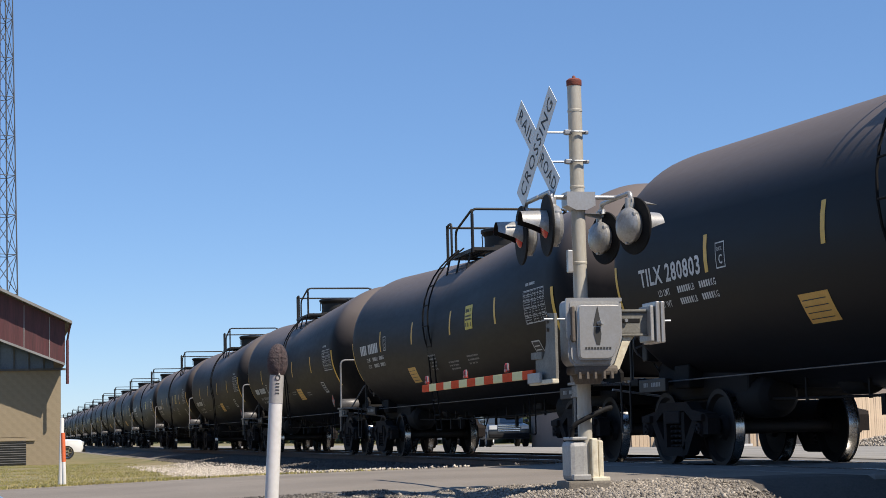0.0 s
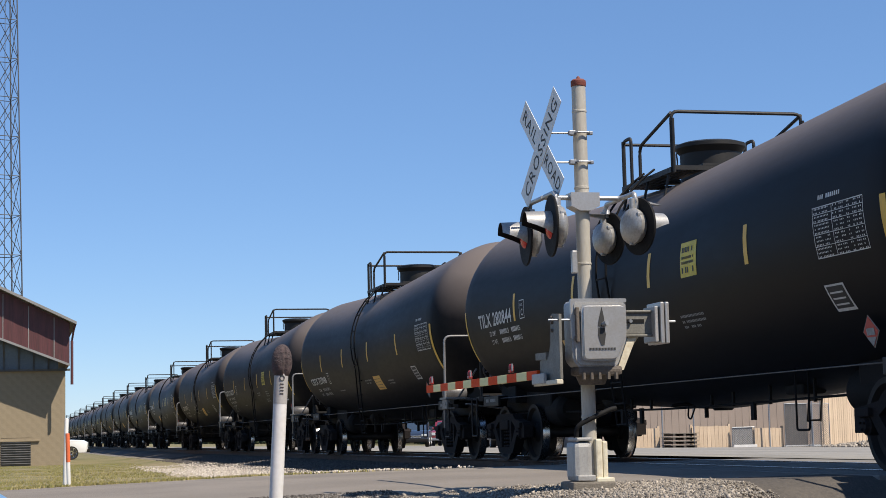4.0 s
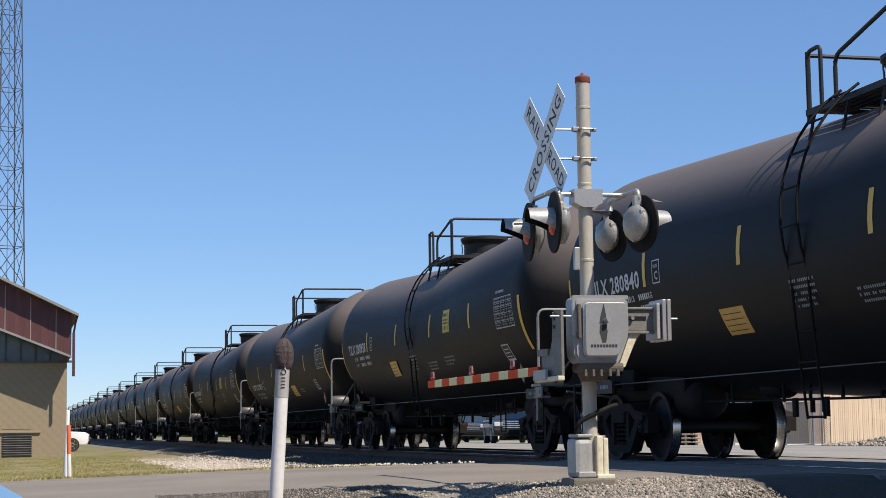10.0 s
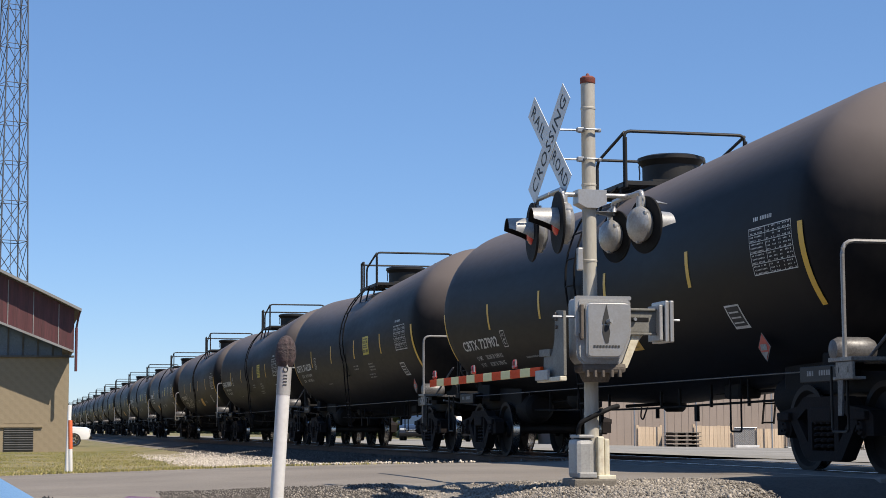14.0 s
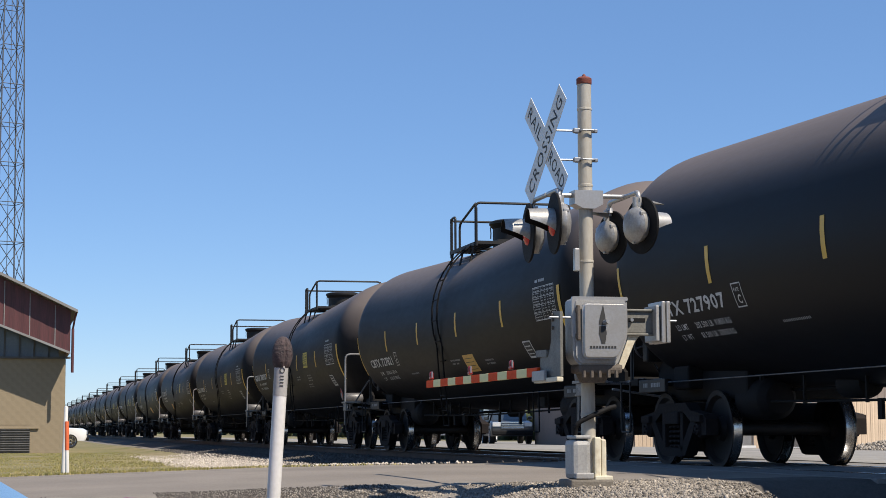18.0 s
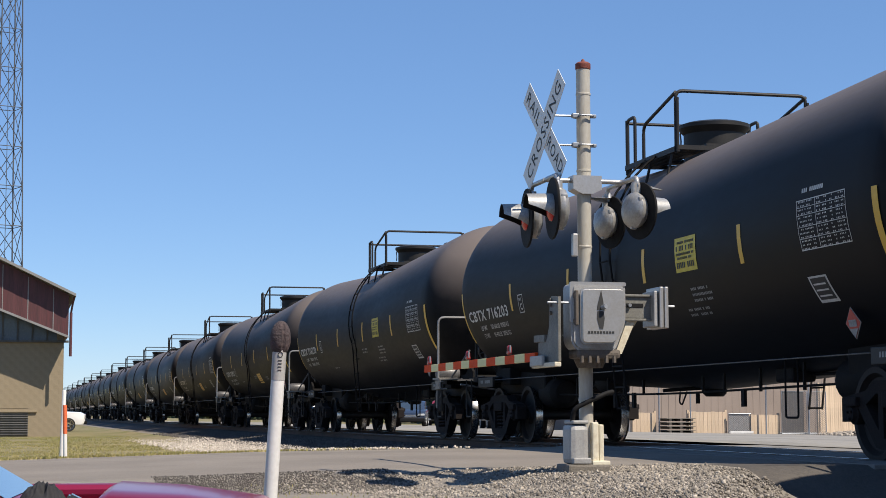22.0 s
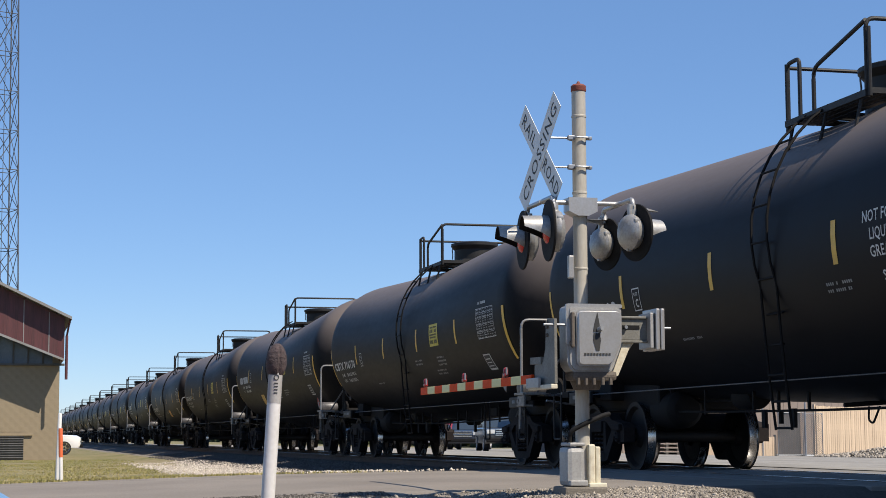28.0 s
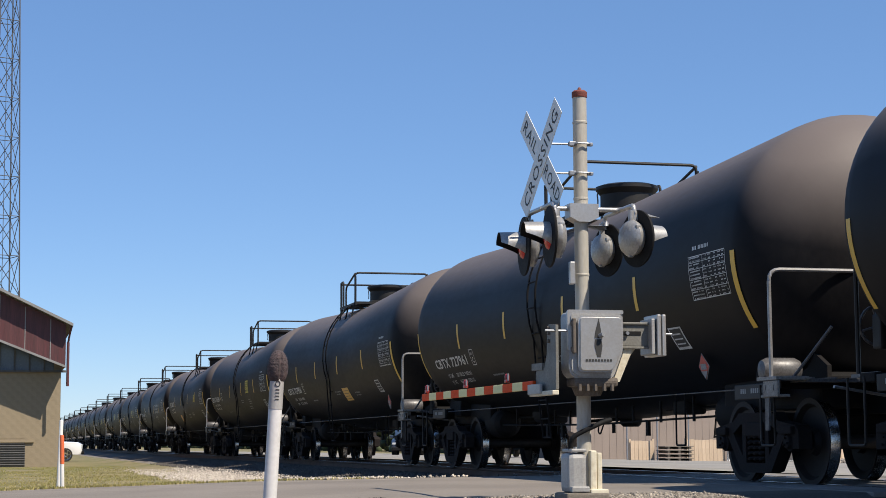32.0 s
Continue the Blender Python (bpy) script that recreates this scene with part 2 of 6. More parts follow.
M["cardark"] = material("dark_blue_car_paint", (0.03, 0.045, 0.08), 0.3, 0.2, other=(0.028, 0.04, 0.07), bump=0.0, coat=0.8, rough_var=0.03)
M["cargrey"] = material("grey_car_paint", (0.05, 0.055, 0.06), 0.3, 0.3, other=(0.045, 0.05, 0.055), bump=0.0, coat=0.8, rough_var=0.03)
M["carmaroon"] = material("maroon_car_paint", (0.25, 0.02, 0.03), 0.3, 0.1, other=(0.2, 0.02, 0.03), bump=0.0, coat=0.8, rough_var=0.03)
M["chrome"] = material("chrome", (0.8, 0.8, 0.8), 0.12, 1.0, other=(0.7, 0.7, 0.7), bump=0.0, rough_var=0.04)
M["headlamp"] = material("headlamp_plastic", (0.65, 0.67, 0.68), 0.12, bump=0.0, rough_var=0.03, coat=1.0)


# road dust plus painted sunlight, paler brown on the tanks' upper half and heads
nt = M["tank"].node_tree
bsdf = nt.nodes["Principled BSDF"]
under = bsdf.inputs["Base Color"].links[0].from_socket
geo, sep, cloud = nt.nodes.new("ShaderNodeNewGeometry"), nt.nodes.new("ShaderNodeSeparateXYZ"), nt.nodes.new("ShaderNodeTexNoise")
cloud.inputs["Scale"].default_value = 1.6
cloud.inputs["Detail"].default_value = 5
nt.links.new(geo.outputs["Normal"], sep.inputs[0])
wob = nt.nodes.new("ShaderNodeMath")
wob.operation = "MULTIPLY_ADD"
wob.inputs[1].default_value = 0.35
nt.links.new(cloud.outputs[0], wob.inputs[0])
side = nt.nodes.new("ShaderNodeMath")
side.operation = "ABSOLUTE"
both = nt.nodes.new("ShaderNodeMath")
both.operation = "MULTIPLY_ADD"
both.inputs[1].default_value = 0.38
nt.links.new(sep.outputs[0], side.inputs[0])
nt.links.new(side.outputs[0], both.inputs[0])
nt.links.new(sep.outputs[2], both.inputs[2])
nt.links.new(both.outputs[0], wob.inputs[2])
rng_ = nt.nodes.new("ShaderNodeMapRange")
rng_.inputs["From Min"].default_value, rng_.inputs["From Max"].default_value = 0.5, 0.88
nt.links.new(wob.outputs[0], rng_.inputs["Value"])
dust_sun = nt.nodes.new("ShaderNodeMix")
dust_sun.data_type = "RGBA"
dust_sun.inputs[7].default_value = (0.14, 0.118, 0.110, 1)
nt.links.new(rng_.outputs[0], dust_sun.inputs[0])
nt.links.new(under, dust_sun.inputs[6])
nt.links.new(dust_sun.outputs[2], bsdf.inputs["Base Color"])


# ---- mesh helpers ----
def part(name, bm, mat, parent=None, label="", at=None, smooth=False):
    """Links a bmesh as one mesh object under a thing or a part."""
    me = bpy.data.meshes.new(name)
    bm.to_mesh(me)
    bm.free()
    for one in (mat if isinstance(mat, (list, tuple)) else [mat]):
        me.materials.append(one)
    if smooth:
        me.shade_smooth()
        me.set_sharp_from_angle(angle=radians(38))
    ob = new(name, me)
    ob.parent = parent
    if at is not None:
        ob.matrix_basis = at
    return tagged(ob, label)


def again(name, ob, parent, at=None, label=""):
    """Another object on the same mesh."""
    o = new(name, ob.data)
    o.parent = parent
    o.matrix_basis = at if at is not None else Matrix()
    return tagged(o, label)


def thing(name, label, category, group="", at=None):
    ob = new(name)
    ob.empty_display_size = 0.2
    if at is not None:
        ob.matrix_basis = at
    return tagged(ob, label, category, group)


def box(bm, c, s, bevel=0.0, turn=None, mat=0):
    m = Matrix.Translation(c) @ (turn.to_4x4() if turn else Matrix()) @ Matrix.Diagonal((*s, 1))
    r = bmesh.ops.create_cube(bm, size=1, matrix=m)
    fs = {f for v in r["verts"] for f in v.link_faces}
    for f in fs:
        f.material_index = mat
    if bevel:
        es = list({e for v in r["verts"] for e in v.link_edges})
        bmesh.ops.bevel(bm, geom=es, offset=bevel, segments=2, affect="EDGES", profile=0.6, clamp_overlap=True)
    return bm


def rod(bm, a, b, r, n=8, r2=None, mat=0, caps=True):
    a, b = Vector(a), Vector(b)
    d = b - a
    q = d.to_track_quat("Z", "Y").to_matrix().to_4x4()
    o = bmesh.ops.create_cone(bm, cap_ends=caps, segments=n, radius1=r, radius2=r if r2 is None else r2, depth=d.length,
                              matrix=Matrix.Translation((a + b) / 2) @ q)
    for f in {f for v in o["verts"] for f in v.link_faces}:
        f.material_index = mat
    return bm


def tube(bm, pts, r, n=8, mat=0):
    """A tube along a polyline."""
    pts = [Vector(p) for p in pts]
    rings = []
    up = Vector((0.13, 0.27, 0.95))
    for i, p in enumerate(pts):
        d = (pts[min(i + 1, len(pts) - 1)] - pts[max(i - 1, 0)]).normalized()
        x = d.cross(up)
        if x.length < 0.05:
            x = d.cross(Vector((1, 0, 0)))
        x.normalize()
        y = d.cross(x).normalized()
        rings.append([bm.verts.new(p + (x * math.cos(2 * math.pi * j / n) + y * math.sin(2 * math.pi * j / n)) * r) for j in range(n)])
    for a, b in zip(rings, rings[1:]):
        for j in range(n):
            bm.faces.new((a[j], a[(j + 1) % n], b[(j + 1) % n], b[j])).material_index = mat
    bm.faces.new(rings[0][::-1]).material_index = mat
    bm.faces.new(rings[-1]).material_index = mat
    return bm


def bend(pts, r=0.12, n=4):
    """Rounds the corners of a polyline."""
    pts = [Vector(p) for p in pts]
    out = [pts[0]]
    for a, b, c in zip(pts, pts[1:], pts[2:]):
        k = min(r, (a - b).length * 0.45, (c - b).length * 0.45)
        p, q = b + (a - b).normalized() * k, b + (c - b).normalized() * k
        for i in range(n + 1):
            t = i / n
            out.append(p * (1 - t) ** 2 + b * 2 * t * (1 - t) + q * t * t)
    return out + [pts[-1]]


def lathe(bm, prof, n=32, axis="Z", mats=None, closed=False):
    """Turns a profile of (radius, height) round an axis."""
    rings = []
    for r, h in prof:
        ring = []
        for j in range(n):
            a = 2 * math.pi * j / n
            c, s = r * math.cos(a), r * math.sin(a)
            ring.append(bm.verts.new({"Z": (c, s, h), "Y": (s, h, c), "X": (h, c, s)}[axis]))
        rings.append(ring)
    pairs = list(zip(rings, rings[1:])) + ([(rings[-1], rings[0])] if closed else [])
    for i, (a, b) in enumerate(pairs):
        for j in range(n):
            f = bm.faces.new((a[j], a[(j + 1) % n], b[(j + 1) % n], b[j]))
            f.material_index = mats[i] if mats else 0
    if not closed:
        for ring, r in ((rings[0][::-1], prof[0][0]), (rings[-1], prof[-1][0])):
            if r > 1e-4:
                bm.faces.new(ring)
    bmesh.ops.remove_doubles(bm, verts=bm.verts[:], dist=1e-5)
    bmesh.ops.recalc_face_normals(bm, faces=bm.faces[:])
    return bm


def slab(bm, outline, thick, m=None, mat=0):
    """A flat plate: outline in its own XY plane, thickness along Z, then the pose m."""
    m = m or Matrix()
    lo = [bm.verts.new(m @ Vector((x, y, -thick / 2))) for x, y in outline]
    hi = [bm.verts.new(m @ Vector((x, y, thick / 2))) for x, y in outline]
    fs = [bm.faces.new(lo[::-1]), bm.faces.new(hi)]
    n = len(outline)
    for i in range(n):
        fs.append(bm.faces.new((lo[i], lo[(i + 1) % n], hi[(i + 1) % n], hi[i])))
    for f in fs:
        f.material_index = mat
    bmesh.ops.recalc_face_normals(bm, faces=fs)
    return bm


def outline_text(body, height, spacing=1.0, squeeze=1.0, bold=0.0):
    """Vertices and faces of a line of writing in the built-in font, cap height as given, left end at 0."""
    cu = bpy.data.curves.new("line", "FONT")
    cu.body, cu.resolution_u, cu.space_character = body, 2, spacing
    cu.offset = bold
    ob = bpy.data.objects.new("line", cu)
    scene.collection.objects.link(ob)
    me = ob.to_mesh()
    v = np.array([p.co[:] for p in me.vertices]) if len(me.vertices) else np.zeros((0, 3))
    faces = [tuple(p.vertices) for p in me.polygons]
    ob.to_mesh_clear()
    bpy.data.objects.remove(ob)
    bpy.data.curves.remove(cu)
    k = height / 0.729
    return [(x * k * squeeze, y * k) for x, y, _ in v], faces


def smoothstep(a, b, x):
    t = min(1.0, max(0.0, (x - a) / (b - a)))
    return t * t * (3 - 2 * t)


# ---- ground ----
ROAD_FAR, ROAD_NEAR = -24.4, -16.0


def table(pairs, v):
    for (a, za), (b, zb) in zip(pairs, pairs[1:]):
        if v <= b:
            return za + (zb - za) * max(0.0, (v - a)) / (b - a)
    return pairs[-1][1]


def gz(x, y):
    """Height of the ground; the rail tops lie at 0."""
    if y <= 0:
        z = table([(-60, -0.9), (-14, -0.35), (-9.5, -0.15), (-6, -0.055), (-4.5, -0.035), (-2, -0.012), (0, -0.012)], y)
    else:
        z = -0.012 - 0.019 * max(0.0, min(y, 30) - 2)
    if y < 0:
        k = smoothstep(24.4, 31, -x)
        z = z * (1 - k) + k * min(z, -0.37 - 0.0018 * min(max(0, -x - 30), 80))
        z -= 0.67 * smoothstep(-13.6, -9.8, x) * smoothstep(5.0, 7.5, -y)
        z -= 0.13 * smoothstep(-16.4, -14.9, x) * smoothstep(4.75, 5.7, -y) * (1 - smoothstep(-13.6, -12.0, x))
    if x < -24.7 or (x > -14.9 and y > 0):
        k = 1 - smoothstep(1.6, 4.4, abs(y))
        z = z * (1 - k) + k * -0.17
    elif x > -15.1:
        bank = (y + 3.05 + 0.44 * (x + 14.2)) * 0.91 + 0.4 * noise.noise((x * 1.6, y * 1.6, 8)) + 0.22 * noise.noise((x * 5, y * 5, 4))
        k = smoothstep(-0.35, 0.35, bank) * smoothstep(-15.0, -14.1, x)
        z = z * (1 - k) + k * min(z, -0.36)
    return z


def sheet(name, xs, ys, mat, zf, kind="structure", label="", mat_of=None):
    verts = [(x, y, zf(x, y)) for y in ys for x in xs]
    n = len(xs)
    faces = [(j * n + i, j * n + i + 1, (j + 1) * n + i + 1, (j + 1) * n + i) for j in range(len(ys) - 1) for i in range(n - 1)]
    me = bpy.data.meshes.new(name)
    me.from_pydata(verts, [], faces)
    for one in (mat if isinstance(mat, list) else [mat]):
        me.materials.append(one)
    if mat_of:
        for p in me.polygons:
            p.material_index = mat_of(p.center)
    me.shade_smooth()
    return tagged(new(name, me), label, kind=kind)


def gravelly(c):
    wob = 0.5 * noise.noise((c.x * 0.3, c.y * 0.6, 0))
    # band beside the rails darkened to deepen the train's shade
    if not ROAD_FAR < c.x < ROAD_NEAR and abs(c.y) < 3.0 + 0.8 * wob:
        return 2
    if c.y > 0:
        return 1 if c.y < 4 else 0
    if c.x < ROAD_FAR - 0.4:
        edge = -4.9 + wob + 1.7 * smoothstep(48, 66, -c.x + 8 * wob)
        return 1 if c.y > edge else 0
    return 1 if c.y > -8.8 + 0.12 * (c.x + 14) + wob else 0


far = [-2500, -1500, -800, -400, -220, -150, -120]
gx = far + list(np.arange(-110, -30, 1.0)) + list(np.arange(-30, -6, 0.3)) + [float(v) for v in np.arange(-6, 12, 0.5)] + [14, 20, 30, 80, 200, 500, 1500, 2500]
gy = [-2500, -900, -300, -100, -50, -30, -20] + list(np.arange(-15, 6, 0.3)) + [7, 9, 12, 16, 20, 30, 60, 120, 300, 900, 2500]
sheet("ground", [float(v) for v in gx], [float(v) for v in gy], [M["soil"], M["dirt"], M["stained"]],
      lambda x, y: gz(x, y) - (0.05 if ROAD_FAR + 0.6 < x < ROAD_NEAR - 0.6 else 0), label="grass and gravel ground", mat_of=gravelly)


def road_x(u, y):
    e = 0.22 * noise.noise((y * 0.7, 3.1, 0)) + 0.1 * noise.noise((y * 2.3, 9.1, 0))
    f = 0.22 * noise.noise((y * 0.7, 7.7, 0)) + 0.1 * noise.noise((y * 2.3, 1.1, 0))
    a, b = ROAD_FAR + e, ROAD_NEAR + f + 0.9 * smoothstep(3.5, 1.7, -y)
    return a + (b - a) * u


def road_sheet(name, ys, label):
    us = [i / 20 for i in range(21)]
    verts = [(road_x(u, y), y, gz(road_x(u, y), y) + 0.010 + 0.03 * (1 - abs(2 * u - 1) ** 6) - 0.03) for y in ys for u in us]
    n = len(us)
    faces = [(j * n + i, j * n + i + 1, (j + 1) * n + i + 1, (j + 1) * n + i) for j in range(len(ys) - 1) for i in range(n - 1)]
    me = bpy.data.meshes.new(name)
    me.from_pydata(verts, [], faces)
    me.materials.append(M["asphalt"])
    me.shade_smooth()
    return tagged(new(name, me), label, kind="structure")


road_sheet("road", [float(v) for v in np.arange(-60, -15, 1.5)] + [float(v) for v in np.arange(-15, -1.55, 0.25)], "worn pale asphalt road leading over the track")
sheet("pavement", [float(v) for v in np.arange(-140, -12, 2.0)], [1.75, 2.5, 3.5, 5, 7, 9, 11, 14, 18, 24, 30, 60], M["lot"], lambda x, y: gz(min(-15.0, max(x, -24.6)), y) + 0.012, label="pale asphalt yard beyond the track")

# ---- track ----
RAIL_PROF = [(-0.07, -0.17), (0.07, -0.17), (0.07, -0.16), (0.012, -0.14), (0.010, -0.045), (0.035, -0.035), (0.036, -0.006), (0.03, 0.0), (-0.03, 0.0), (-0.036, -0.006), (-0.035, -0.035), (-0.010, -0.045), (-0.012, -0.14), (-0.07, -0.16)]
track = tagged(new("track"), "straight railway track on ballast", kind="structure")
for y in (-0.755, 0.755):
    bm = bmesh.new()
    xs = [-1400, -140, -24, -15, 700]
    rings = [[bm.verts.new((x, y + a, z)) for a, z in RAIL_PROF] for x in xs]
    for a, b in zip(rings, rings[1:]):
        n = len(RAIL_PROF)
        for j in range(n):
            f = bm.faces.new((a[j], b[j], b[(j + 1) % n], a[(j + 1) % n]))
            f.material_index = 1 if 5 < j < 9 else 0
    bmesh.ops.recalc_face_normals(bm, faces=bm.faces[:])
    part("rail", bm, [M["rail"], M["rail_top"]], track, "rusty rail with a polished head")
bm = box(bmesh.new(), (0, 0, 0), (0.23, 2.6, 0.17), 0.012)
tie = part("tie", bm, M["tie"], track, "", pose(-25.0, 0, -0.245))
for i in range(1, 110):
    again("tie", tie, track, pose(-25.0 - 0.52 * i + random.uniform(-0.02, 0.02), random.uniform(-0.03, 0.03), -0.245, 0, 0, random.uniform(-0.6, 0.6)))
for i in range(16):
    again("tie", tie, track, pose(-14.2 + 0.52 * i, random.uniform(-0.03, 0.03), -0.245))

# concrete panels of the crossing
for y, w in ((0, 1.30), (-1.22, 0.78), (1.22, 0.78)):
    for i in range(4):
        x = -23.4 + i * 2.44
        again_at = pose(x, y, -0.075)
        part("crossing_panel", box(bmesh.new(), (0, 0, 0), (2.42, w, 0.14), 0.012), M["panel"], track, "", again_at)

# ---- loose stones and grass ----
ICO = bmesh.new()
bmesh.ops.create_icosphere(ICO, subdivisions=1, radius=1)
ICO_V = np.array([v.co[:] for v in ICO.verts])
ICO_F = np.array([[v.index for v in f.verts] for f in ICO.faces])
ICO.free()
OCT_V = np.array([(1, 0, 0), (-1, 0, 0), (0, 1, 0), (0, -1, 0), (0, 0, 1), (0, 0, -1)], float)
OCT_F = np.array([(0, 2, 4), (2, 1, 4), (1, 3, 4), (3, 0, 4), (2, 0, 5), (1, 2, 5), (3, 1, 5), (0, 3, 5)])


def raw_mesh(name, verts, faces, mat):
    me = bpy.data.meshes.new(name)
    me.vertices.add(len(verts))
    me.vertices.foreach_set("co", verts.astype(np.float32).ravel())
    k = faces.shape[1]
    me.loops.add(faces.size)
    me.loops.foreach_set("vertex_index", faces.astype(np.int32).ravel())
    me.polygons.add(len(faces))
    me.polygons.foreach_set("loop_start", np.arange(0, faces.size, k, dtype=np.int32))
    me.update(calc_edges=True)
    me.validate()
    me.materials.append(mat)
    return new(name, me)


def stones(name, spots, sizes, base_v, base_f, mat, label):
    n = len(spots)
    rng = np.random.default_rng(5)
    ax = rng.normal(size=(n, 3, 3))
    q, _ = np.linalg.qr(ax)
    stretch = rng.uniform(0.55, 1.15, (n, 1, 3))
    jit = rng.uniform(0.75, 1.2, (n, len(base_v), 1))
    v = base_v[None] * stretch * jit
    v = np.einsum("nij,nkj->nki", q, v) * sizes[:, None, None] + spots[:, None, :]
    f = base_f[None] + (np.arange(n) * len(base_v))[:, None, None]
    return tagged(raw_mesh(name, v.reshape(-1, 3), f.reshape(-1, base_f.shape[1]), mat), label, "gravel", kind="stuff")


rng = np.random.default_rng(11)


def scatter(n, x0, x1, y0, y1, keep):
    out = []
    while len(out) < n:
        x, y = rng.uniform(x0, x1), rng.uniform(y0, y1)
        if keep(x, y):
            out.append((x, y, gz(x, y)))
    return np.array(out)


def by_mast(x, y):
    w = 0.4 * noise.noise((x, y, 4))
    edge = road_x(1, y) + 0.1
    return x > edge and y > -6.6 + 0.25 * (x + 14) + w and y < -3.0 + 0.4 * w


p = scatter(42000, -16.2, -9.5, -7.2, -0.9, by_mast)
s = rng.uniform(0.004, 0.0125, len(p)) * (1 + (rng.random(len(p)) < 0.07) * 1.2)
p[:, 2] += s * 0.25
stones("gravel", p, s, OCT_V, OCT_F, M["stone"], "loose pale gravel round the signal mast")
p = scatter(16000, -75, -24.6, -5.6, -2.8, lambda x, y: rng.random() < smoothstep(5.8, 4.6, -y + 0.5 * noise.noise((x * 0.4, y, 0))) * smoothstep(2.8, 3.3, -y + 0.4 * noise.noise((x * 0.3, 5, 0))) * min(1, 40 / -x) * (1 - smoothstep(48, 66, -x + 8 * noise.noise((x * 0.3, y * 0.6, 0)))))
s = rng.uniform(0.016, 0.042, len(p))
p[:, 2] += s * 0.2
stones("ballast", p, s, OCT_V, OCT_F, M["stone"], "loose pale ballast along the track")
# stones beside the rails, coloured dark for the shade under the train
p = scatter(12000, -75, -24.6, -3.4, -0.9, lambda x, y: abs(y + 0.755) > 0.1 and rng.random() < min(1, 40 / -x))
s = rng.uniform(0.02, 0.045, len(p))
p[:, 2] += s * 0.2
stones("ballast", p, s, OCT_V, OCT_F, M["shade_asphalt_stone"], "dark ballast with painted train shade, between and beside the rails")
# crumbled asphalt along the near edge of the road
p = scatter(9000, -17.6, -14.9, -8.1, -5.9, lambda x, y: rng.random() < 1 - abs(x - road_x(1, y) - 0.4) / 0.9)
s = rng.uniform(0.003, 0.009, len(p))
p[:, 2] += s * 0.3 + 0.003
stones("gravel", p, s, OCT_V, OCT_F, M["shade_asphalt_stone"], "dark crumbled asphalt along the road edge")


def blades(name, spots, height, width, mat, label):
    n = len(spots)
    a = rng.uniform(0, 2 * math.pi, n)
    h = rng.uniform(0.5, 1.2, n) * height
    lean = rng.normal(0, 0.35, (n, 2)) * h[:, None]
    d = np.stack([np.cos(a), np.sin(a), np.zeros(n)], 1) * width * 0.5
    v = np.stack([spots - d, spots + d, spots + np.concatenate([lean, h[:, None]], 1)], 1)
    f = np.arange(n * 3).reshape(n, 3)
    return tagged(raw_mesh(name, v.reshape(-1, 3), f, mat), label, "grass", kind="stuff")


def lawn(x, y):
    if y > -4.4 + 0.5 * noise.noise((x * 0.3, y, 2)):
        return False
    return noise.noise((x * 0.35, y * 0.5, 0)) > -0.25 and rng.random() < min(1, 32 / -x)


p = scatter(22000, -76, -24.9, -11.5, -3.6, lawn)
blades("grass", p, 0.032, 0.022, M["grass"], "short patchy grass beside the road")
p = scatter(3800, -29.0, -24.5, -10.5, -4.3, lambda x, y: x > -26.3 - 0.5 * (-4.3 - y) - noise.noise((x, y, 6)))
blades("grass", p, 0.04, 0.02, M["grass"], "yellow-green grass strip along the road edge")
M["straw"] = material("dry_grass", (0.42, 0.34, 0.16), 0.8, other=(0.28, 0.24, 0.10), scale=0.9, fine=8, bump=0.0, per_piece=0.3)
p = scatter(16000, -60, -24.5, -11.5, -3.9, lambda x, y: rng.random() < (1.0 if x > -27 else 0.35) * min(1, 30 / -x))
blades("dry_grass", p, 0.03, 0.022, M["straw"], "dry straw-coloured grass beside the road")
p = scatter(1100, -15.6, -11.0, -9.5, -6.2, lambda x, y: y < -6.4 + 0.25 * (x + 14) and noise.noise((x * 2, y * 2, 5)) > -0.1)
blades("grass", p, 0.028, 0.010, M["grass"], "grass tufts at the near road edge")

# ---- crossing signal ----
MX, MY = -14.5, -4.53
MZ = gz(MX, MY) - 0.01
sig = thing("crossing_signal", "grey railroad crossing signal mast with lowered gate arm", "crossing signal", at=pose(MX, MY, MZ))
bm = bmesh.new()
box(bm, (0, -0.03, 0.01), (0.36, 0.38, 0.14), 0.02)
part("footing", bm, M["concrete"], sig, "concrete footing")
bm = bmesh.new()
box(bm, (0.0, -0.10, 0.25), (0.25, 0.17, 0.34), 0.045)
box(bm, (0.0, -0.09, 0.44), (0.26, 0.14, 0.03), 0.01)
box(bm, (0.12, -0.09, 0.11), (0.1, 0.16, 0.05), 0.01)
part("junction_base", bm, M["alu"], sig, "grey cast junction box at the foot")
bm = bmesh.new()
box(bm, (0.02, 0.045, 0.26), (0.20, 0.06, 0.36), 0.015)
box(bm, (0.02, 0.105, 0.25), (0.17, 0.045, 0.34), 0.015)
box(bm, (0.02, 0.08, 0.09), (0.30, 0.16, 0.04), 0.01)
part("base_flange", bm, M["cream"], sig, "cream enamelled base flange with rust")
bm = lathe(bmesh.new(), [(0.062, 0.1), (0.062, 3.56)], 28)
for z in (0.62, 1.95, 2.62, 3.3):
    lathe(bm, [(0.0625, z), (0.066, z + 0.004), (0.066, z + 0.02), (0.0625, z + 0.024)], 28)
part("mast", bm, M["mast"], sig, "weathered grey-beige tubular mast", smooth=True)
bm = lathe(bmesh.new(), [(0.0655, 3.535), (0.068, 3.54), (0.068, 3.585), (0.05, 3.60), (0.018, 3.607), (0.014, 3.622), (0.006, 3.63)], 28)
